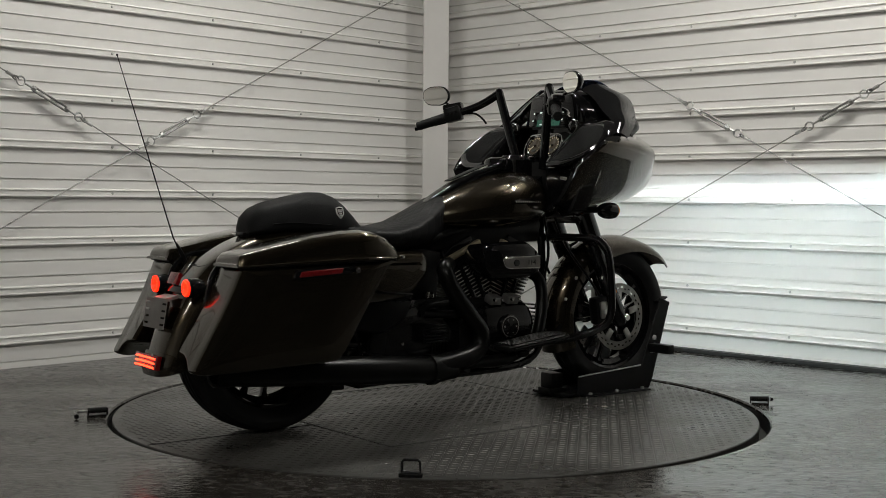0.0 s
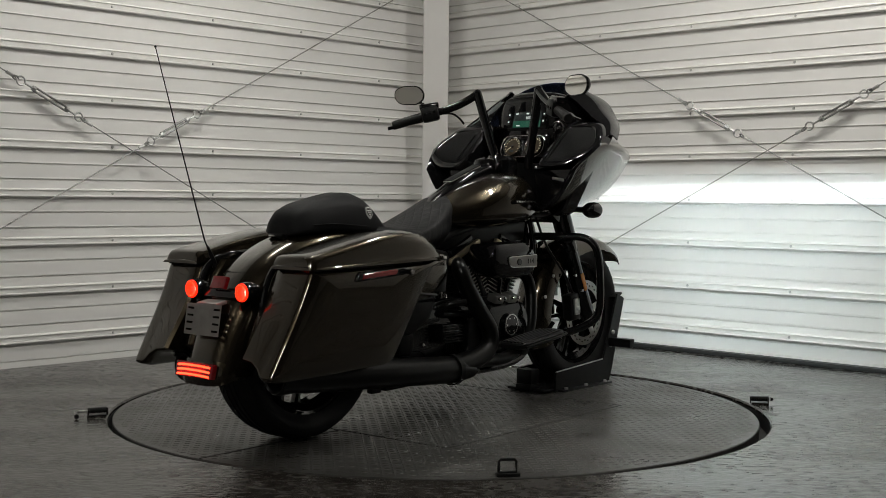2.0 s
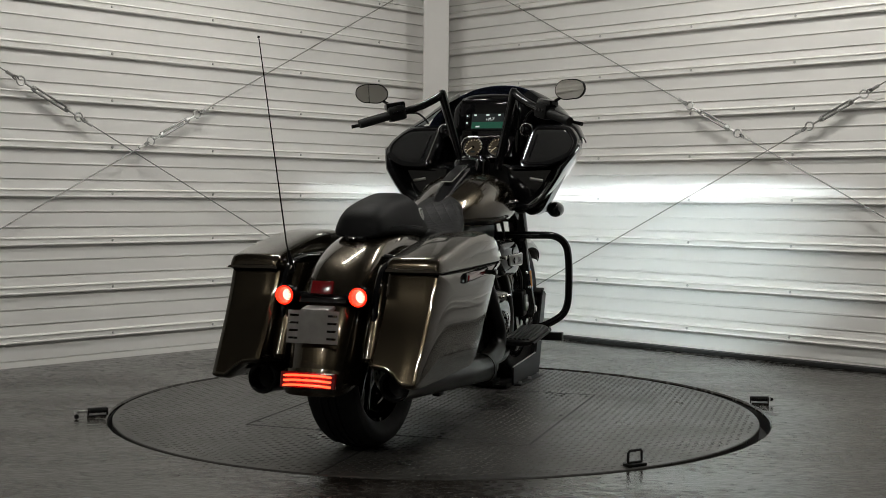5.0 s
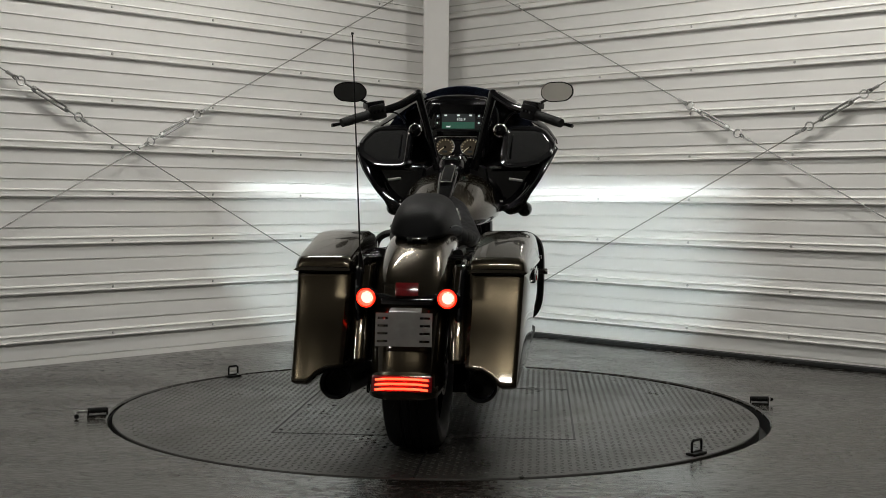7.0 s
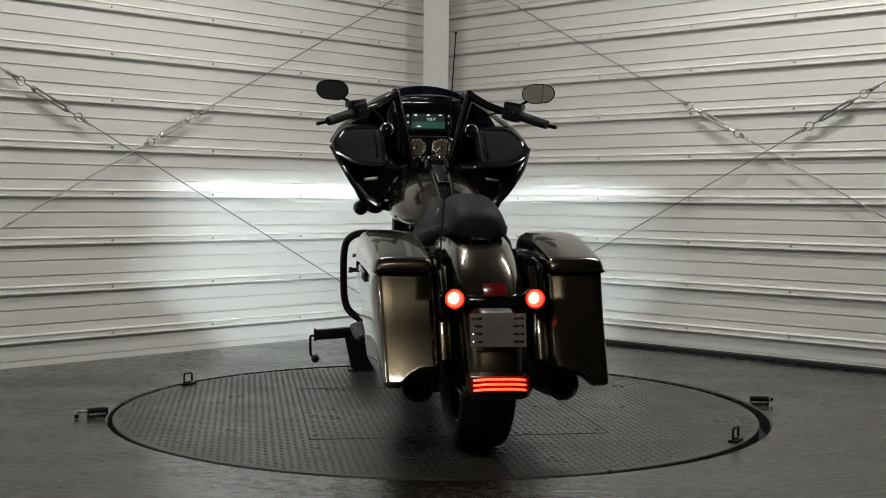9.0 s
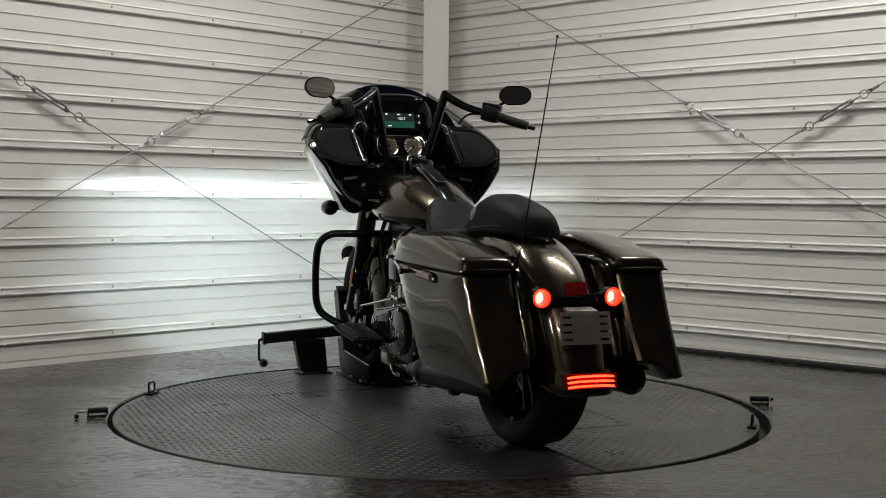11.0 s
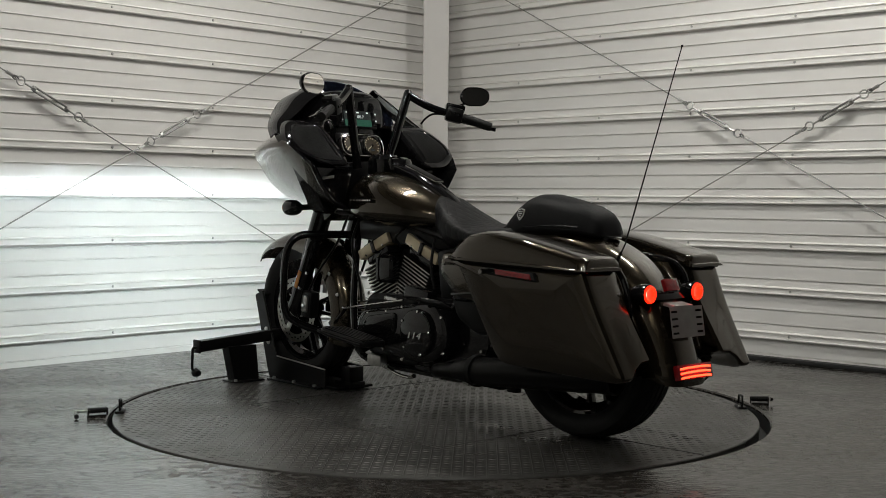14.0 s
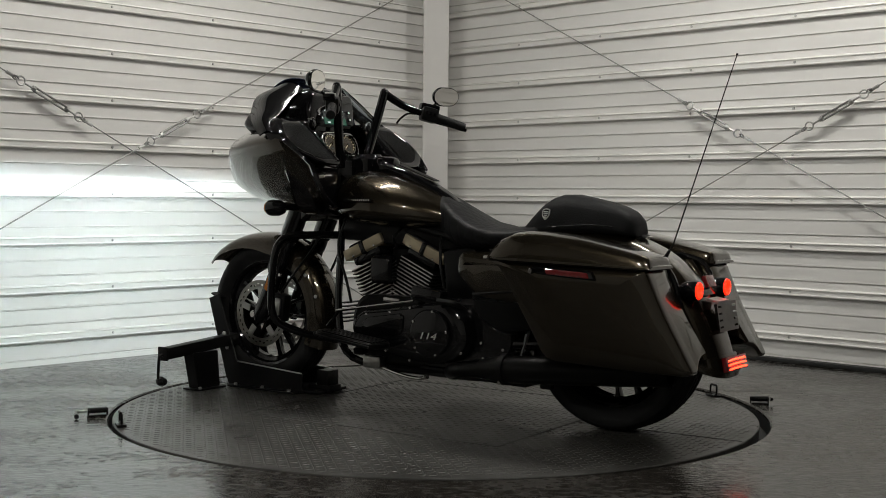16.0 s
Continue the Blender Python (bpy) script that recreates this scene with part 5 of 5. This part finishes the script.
def handlebars():
    for s in BOTH:
        bar = part("handlebar", tube([(s * 0.08, 0.47, 0.99), (s * 0.166, 0.425, 1.325)], 0.0195, 16, 0), GLOSS_BLACK, bike, "gloss black tall handlebar")
        part("bar_end", tube([(s * 0.164, 0.426, 1.322), (s * 0.20, 0.405, 1.296), (s * 0.245, 0.375, 1.268), (s * 0.30, 0.335, 1.245), (s * 0.36, 0.285, 1.222)], [0.0178, 0.0178, 0.0172, 0.0165, 0.016], 16, 5), GLOSS_BLACK, bar)
        part("bar_knuckle", lathe([(-0.018, 0.002), (-0.014, 0.013), (0, 0.019), (0.014, 0.013), (0.018, 0.002)], 16, "z", (s * 0.165, 0.425, 1.325)), GLOSS_BLACK, bar)
        a, e = Vector((s * 0.355, 0.29, 1.224)), Vector((s * 0.468, 0.205, 1.180))
        d = (e - a).normalized()
        grip = part("grip", tube([a, a + d * 0.01, e - d * 0.012, e], [0.017, 0.0195, 0.0195, 0.016], 16, 3), RUBBER, bar, "ribbed black rubber grip")
        for k in range(7):
            q = a + d * (0.02 + 0.016 * k)
            part("grip_ring", tube([q, q + d * 0.006], 0.0206, 14, 0), RUBBER, grip)
        h = Vector((s * 0.335, 0.305, 1.232))
        sw = part("switch_housing", moved(box((0.078, 0.056, 0.066), bevel=0.014), Matrix.Translation(h) @ pose(0, 0, 0, 0, s * 14, s * -36)), SATIN_BLACK, bar, "black switch housing")
        for k in range(3):
            part("switch", moved(box((0.012, 0.01, 0.012), (-0.02 + 0.02 * k, -0.028, 0.004), bevel=0.003), Matrix.Translation(h) @ pose(0, 0, 0, 0, s * 14, s * -36)), GLOSS_BLACK, sw)
        part("reservoir", moved(box((0.088, 0.05, 0.030), (0, 0.012, 0.034), bevel=0.01), Matrix.Translation(h) @ pose(0, 0, 0, 0, s * 10, s * -36)), GLOSS_BLACK, bar, "gloss black fluid reservoir")
        part("lever", tube([(s * 0.33, 0.345, 1.225), (s * 0.40, 0.32, 1.205), (s * 0.46, 0.265, 1.185), (s * 0.515, 0.225, 1.17)], [0.008, 0.0075, 0.0065, 0.0085], 10, 5), GLOSS_BLACK, bar, "gloss black lever")
        part("switch_cable", tube([(s * 0.30, 0.34, 1.235), (s * 0.26, 0.365, 1.235), (s * 0.235, 0.385, 1.215), (s * 0.22, 0.40, 1.19)], 0.0045, 8, 5), SATIN_BLACK, bar)
        # mirror
        c = Vector((s * 0.449, 0.295, 1.319))
        m = Matrix.Translation(c) @ pose(0, 0, 0, 4, 0, s * -17)
        poly = [Vector((v.x * s, v.y)) for v in rounded([(-0.074, 0.012), (-0.045, 0.042), (0.03, 0.044), (0.070, 0.026), (0.074, -0.012), (0.045, -0.04), (-0.035, -0.044), (-0.07, -0.022)], 0.022, 4)]
        mir = part("mirror", moved(slab(poly, ((-0.008, 0.001), (-0.006, 0), (0.002, 0), (0.014, 0.006), (0.022, 0.016), (0.026, 0.03)), "y"), m), GLOSS_BLACK, bar, "black mirror")
        part("mirror_glass", moved(slab(inset(poly, 0.004), ((-0.0095, 0.0005), (-0.0085, 0))  , "y"), m), MIRROR, mir, "mirror glass")
        part("mirror_stem", tube([(s * 0.345, 0.315, 1.25), (s * 0.375, 0.315, 1.272), (s * 0.405, 0.312, 1.288), (s * 0.43, 0.308, 1.302)], [0.009, 0.0065, 0.006, 0.007], 10, 4), GLOSS_BLACK, mir)


handlebars()


def antenna():
    b = tube([(-0.165, -1.06, 0.635), (-0.163, -1.10, 0.71), (-0.152, -1.315, 1.355)], [0.0038, 0.0027, 0.0017], 8, 0)
    ob = part("antenna", b, SATIN_BLACK, bike, "thin black whip antenna")
    part("antenna_base", tube([(-0.166, -1.045, 0.60), (-0.165, -1.06, 0.64), (-0.1635, -1.085, 0.685)], [0.011, 0.009, 0.005], 12, 0), SATIN_BLACK, ob)
    part("antenna_tip", lathe([(-0.004, 0.0001), (-0.003, 0.004), (0.003, 0.004), (0.004, 0.0001)], 10, "z", (-0.152, -1.315, 1.356)), SATIN_BLACK, ob)


antenna()

# ---- wheel chock on the turntable ----
chock = empty("wheel_chock", "black steel wheel chock with side leg and crank handle", "wheel chock")


def chock_parts():
    # cradle: channel with a floor, two cheeks and a leaning front post
    part("floor_pan", box((0.20, 0.52, 0.012), (0, 0.84, 0.012), bevel=0.003), SATIN_BLACK, chock)
    for s in BOTH:
        poly = rounded([(1.225, 0.392), (1.165, 0.415), (1.048, 0.112), (0.66, 0.088), (0.66, 0.006), (1.10, 0.006), (1.12, 0.05)], 0.006, 2)
        part("cheek", slab(poly, ((s * 0.100, 0.002), (s * 0.102, 0), (s * 0.108, 0), (s * 0.110, 0.002))), SATIN_BLACK, chock, "black steel cheek plate")
        # thin bright metal line along the cheek's upper edge
        part("bright_edge", tube([(s * 0.106, 1.045, 0.1135), (s * 0.106, 0.665, 0.0895)], 0.0035, 8, 0), ZINC, chock, "bright metal edge")
        part("foot_flange", box((0.035, 0.4, 0.008), (s * 0.122, 0.88, 0.005), bevel=0.002), SATIN_BLACK, chock)
        for y in (0.72, 0.88, 1.04):
            part("foot_bolt", lathe([(0, 0.009), (0.008, 0.009), (0.010, 0.006), (0.010, 0.0001)], 10, "z", (s * 0.125, y, 0.009)), ZINC, chock)
        for z in (0.235, 0.175):
            part("cheek_bolt", moved(bolt(0.011, 0.008), pose(s * 0.110, 1.115 + (z - 0.2) * 0.3, z, 0, 0, 0 if s > 0 else 180)), ZINC, chock)
    part("front_post", box((0.205, 0.012, 0.36), (0, 1.166, 0.225), (-20, 0, 0), 0.003), SATIN_BLACK, chock)
    part("post_flange", box((0.205, 0.05, 0.008), (0, 1.195, 0.405), (25, 0, 0), 0.002), SATIN_BLACK, chock)
    part("rear_block", box((0.075, 0.065, 0.085), (0.0, 0.605, 0.06), bevel=0.006), SATIN_BLACK, chock)
    part("rear_spine", box((0.08, 0.12, 0.03), (0, 0.62, 0.022), bevel=0.004), SATIN_BLACK, chock)
    # side arm with its leg and crank
    arm = part("side_arm", box((0.44, 0.05, 0.05), (-0.27, 1.115, 0.195), (0, -4, 0), 0.004), SATIN_BLACK, chock, "black square side arm")
    part("side_arm_stub", box((0.12, 0.04, 0.04), (0.165, 1.115, 0.19), bevel=0.004), SATIN_BLACK, chock)
    part("arm_cap", box((0.01, 0.056, 0.06), (-0.492, 1.115, 0.18), bevel=0.003), SATIN_BLACK, arm)
    rings = []
    for z, x0, x1 in ((0.006, -0.31, -0.18), (0.17, -0.345, -0.195)):
        rings.append([Vector((x0, 1.085, z)), Vector((x1, 1.085, z)), Vector((x1, 1.145, z)), Vector((x0, 1.145, z))])
    part("leg", loft(rings), SATIN_BLACK, chock, "black box-section leg")
    part("leg_foot", box((0.17, 0.10, 0.008), (-0.245, 1.115, 0.005), bevel=0.002), SATIN_BLACK, chock)
    for x in (-0.315, -0.18):
        part("foot_bolt", lathe([(0, 0.008), (0.008, 0.008), (0.010, 0.005), (0.010, 0.0001)], 10, "z", (x, 1.072, 0.009)), ZINC, chock)
    crank = part("crank", tube([(-0.495, 1.115, 0.175), (-0.512, 1.115, 0.172), (-0.514, 1.118, 0.15), (-0.512, 1.125, 0.085), (-0.505, 1.13, 0.072)], 0.0065, 10, 4), SATIN_BLACK, chock, "black crank arm")
    part("crank_knob", moved(lathe([(-0.024, 0.0001), (-0.022, 0.014), (-0.006, 0.022), (0.006, 0.022), (0.022, 0.014), (0.024, 0.0001)], 8, "y"), pose(-0.488, 1.13, 0.058)), SATIN_BLACK, crank, "black crank knob")


chock_parts()

# ---- details of the turntable ----


def table_details():
    # raised lozenges of the tread plate, in two directions by turns
    step, verts, faces = 0.0262, [], []
    n = int(1.26 / step)
    for i in range(-n, n + 1):
        for j in range(-n, n + 1):
            x, y = i * step, j * step
            if math.hypot(x, y) > 1.262 or abs(abs(x) - 0.548) < 0.008 and -0.64 < y < 0.56:
                continue
            a = radians(45 if (i + j) % 2 else -45)
            c, s = math.cos(a), math.sin(a)
            k = len(verts)
            for u, v, z in ((-0.0118, 0, 0.0), (0, -0.0042, 0.0), (0.0118, 0, 0.0), (0, 0.0042, 0.0), (-0.006, 0, 0.0016), (0.006, 0, 0.0016)):
                verts.append((x + c * u - s * v, y + s * u + c * v, z))
            faces += [(k, k + 1, k + 4), (k + 4, k + 1, k + 5), (k + 1, k + 2, k + 5), (k + 5, k + 2, k + 3), (k + 5, k + 3, k + 4), (k + 4, k + 3, k)]
    me = bpy.data.meshes.new("tread")
    me.from_pydata(verts, [], faces)
    me.materials.append(PLATE)
    ob = new("tread", me)
    ob.parent = turntable
    tagged(ob, "raised lozenges of the tread plate", kind="stuff")
    # seams of the hatch and the plate joint
    for a, b in (((-0.55, 0.55), (0.55, 0.55)), ((-0.55, -0.62), (-0.55, 0.55)), ((0.55, -0.62), (0.55, 0.55)), ((-0.55, -0.62), (0.55, -0.62)), ((0.04, -1.285), (0.04, -0.62)), ((-0.02, 0.55), (-0.02, 1.285))):
        a, b = Vector((*a, 0)), Vector((*b, 0))
        d, mid = (b - a), (a + b) / 2
        part("seam", box((d.length, 0.008, 0.004), (mid.x, mid.y, -0.0004), (0, 0, math.degrees(math.atan2(d.y, d.x)))), GAP_BLACK, turntable)
    for x in (-0.53, 0.525):
        for y in (0.505, -0.005, -0.555):
            part("countersunk_screw", lathe([(0, 0.008), (0.0018, 0.007), (0.0006, 0.003), (0.0006, 0.0001)], 12, "z", (x, y, 0.0005)), GAP_BLACK, turntable)
    for x, y in ((-0.425, -0.01), (-0.115, -0.02), (0.41, -0.03), (-0.21, -0.52), (0.2, -0.53), (0.12, 0.5), (-0.16, 0.51)):
        part("countersunk_screw", lathe([(0, 0.008), (0.0018, 0.007), (0.0006, 0.003), (0.0006, 0.0001)], 12, "z", (x, y, 0.0005)), GAP_BLACK, turntable)
    # tie-down rings near the rim
    for x, y in ((0.955, -0.83), (-1.035, 0.73)):
        ang = math.degrees(math.atan2(y, x))
        m = pose(x, y, 0, 0, 0, ang)
        base = part("ring_base", moved(box((0.035, 0.075, 0.010), (0, 0, 0.005), bevel=0.003), m), SATIN_BLACK, turntable, "black ring base")
        part("tie_down_ring", moved(tube([(0.0, -0.028, 0.012), (0.0, -0.028, 0.045), (0.002, -0.022, 0.052), (0.002, 0.022, 0.052), (0.0, 0.028, 0.045), (0.0, 0.028, 0.012), (0.0, -0.028, 0.012)], 0.0045, 8, 0), m), SATIN_BLACK, base, "square tie-down ring")
        part("base_bolt", moved(lathe([(0.01, 0.006), (0.015, 0.005), (0.015, 0.0001)], 10, "z"), m @ pose(-0.01, -0.02, 0)), ZINC, base)


table_details()


def floor_bolt(name, tail, head, long_handle):
    """Spring bolt lying on the floor beside the pit."""
    t = empty(name, "dark steel spring bolt fixed to the floor beside the turntable", "bolt", "floor bolts")
    d = Vector((head[0] - tail[0], head[1] - tail[1], 0))
    t.matrix_world = pose(head[0], head[1], 0, 0, 0, math.degrees(math.atan2(d.y, d.x)))
    size = d.length
    part("foot_plate", box((0.07, 0.04, 0.006), (-0.04, 0, 0.003), bevel=0.002), SATIN_BLACK, t)
    part("barrel", tube([(-0.075, 0, 0.022), (0.0, 0, 0.022)], 0.010, 14, 0), SATIN_BLACK, t)
    part("bracket", box((0.006, 0.026, 0.030), (0.0, 0, 0.017), bevel=0.003), SATIN_BLACK, t)
    part("bracket", box((0.005, 0.024, 0.028), (-0.072, 0, 0.016), bevel=0.003), SATIN_BLACK, t)
    part("pin", tube([(-size, 0, 0.022), (-0.07, 0, 0.022)], 0.0055, 10, 0), CABLE, t, "dull steel pin")
    coil = [(-0.072 + 0.070 * k / 60, 0.0112 * math.cos(2 * math.pi * k / 8), 0.022 + 0.0112 * math.sin(2 * math.pi * k / 8)) for k in range(61)]
    part("spring", tube(coil, 0.0018, 6, 0), DARK_METAL, t, "dark coil spring")
    if long_handle:
        part("handle", tube([(-size, 0, 0.022), (-size - 0.008, -0.006, 0.020), (-size - 0.010, -0.03, 0.010), (-size - 0.010, -0.04, 0.009)], 0.0055, 10, 3), CABLE, t)
        part("handle_ball", lathe([(-0.01, 0.0001), (-0.007, 0.0075), (0, 0.0095), (0.007, 0.0075), (0.01, 0.0001)], 12, "z", (-size - 0.010, -0.042, 0.0102)), SATIN_BLACK, t)
    else:
        part("pin_tip", tube([(-size - 0.012, 0, 0.022), (-size, 0, 0.022)], [0.004, 0.009], 10, 0), SATIN_BLACK, t)


floor_bolt("floor_bolt", (-1.392, -0.290), (-1.290, -0.240), True)
floor_bolt("floor_bolt", (1.415, 0.139), (1.335, 0.155), False)

# ---- cable bracing on the walls ----


def brace(m, a, b, buckle):
    """One steel cable from a to b (along the wall, height), with a turnbuckle between two places along the wall."""
    t = empty("cable_brace", "thin steel bracing cable with an eye-ended turnbuckle on the ribbed wall", "cable", "wall bracing cables")
    t.matrix_world = m
    off = 0.045
    pa, pb = Vector((a[0], off, a[1])), Vector((b[0], off, b[1]))

    def on(s):
        k = (s - a[0]) / (b[0] - a[0])
        return pa.lerp(pb, k)

    e0, e1 = on(buckle[0]), on(buckle[1])
    d = (e1 - e0).normalized()
    side = Vector((0, 1, 0)).cross(d)
    turn = Matrix((d, Vector((0, 1, 0)), side)).transposed().to_4x4()
    part("cable", tube([pa, e0 - d * 0.03], 0.0034, 8, 0), CABLE, t)
    part("cable", tube([e1 + d * 0.03, pb], 0.0034, 8, 0), CABLE, t)
    for e, s in ((e0, 1), (e1, -1)):
        mm = Matrix.Translation(e) @ turn @ pose(0, 0, 0, 0, 0, 0 if s > 0 else 180)
        ring = [(0.022 * math.cos(2 * math.pi * k / 16), 0, 0.022 * math.sin(2 * math.pi * k / 16)) for k in range(17)]
        part("eye", moved(tube(ring, 0.0045, 8, 0), mm), ZINC, t, "bright eye bolt")
        part("eye_shank", moved(tube([(0.022, 0, 0), (0.075, 0, 0)], 0.0055, 8, 0), mm), ZINC, t)
        part("thimble", moved(tube([(-0.016, 0.004, 0.0), (-0.03, 0.004, 0.008), (-0.055, 0, 0.002), (-0.03, -0.004, -0.008), (-0.016, -0.004, 0.0)], 0.004, 8, 3), mm), CABLE, t)
        part("ferrule", moved(tube([(-0.05, 0, 0), (-0.085, 0, 0)], 0.0085, 10, 0), mm), ZINC, t)
        part("nut", moved(lathe([(0.065, 0.006), (0.065, 0.013), (0.085, 0.013), (0.085, 0.006)], 6, "x"), mm), ZINC, t)
    q0, q1 = e0 + d * 0.075, e1 - d * 0.075
    for s in BOTH:
        part("turnbuckle_rod", tube([q0 + side * 0.010 * s, q1 + side * 0.010 * s], 0.0055, 8, 0), CABLE, t, "turnbuckle body rod")
    for p in (pa, pb):
        part("anchor", box((0.06, off + 0.02, 0.06), (p.x, off / 2, p.z), bevel=0.006), ZINC, t)


brace(LEFT_WALL, (0.30, 2.257), (4.45, 0.012), (2.043, 2.339))
brace(LEFT_WALL, (0.40, 0.040), (4.60, 2.206), (2.766, 3.078))
brace(RIGHT_WALL, (0.30, 2.262), (4.45, 0.052), (1.931, 2.239))
brace(RIGHT_WALL, (0.30, 0.048), (4.60, 2.245), (2.661, 2.956))


def motions():
    times = [k * 1.0 for k in range(17)]
    walk(turntable, [(t, pose(0, 0, 0, 0, 0, turn_at(t))) for t in times])
    seated = pose(0.029, 0, 0.0, 0, 0, -1.35)
    walk(bike, [(t, pose(0, 0, 0, 0, 0, turn_at(t)) @ seated) for t in times])
    walk(chock, [(t, pose(0, 0, 0, 0, 0, turn_at(t)) @ seated) for t in times])


motions()
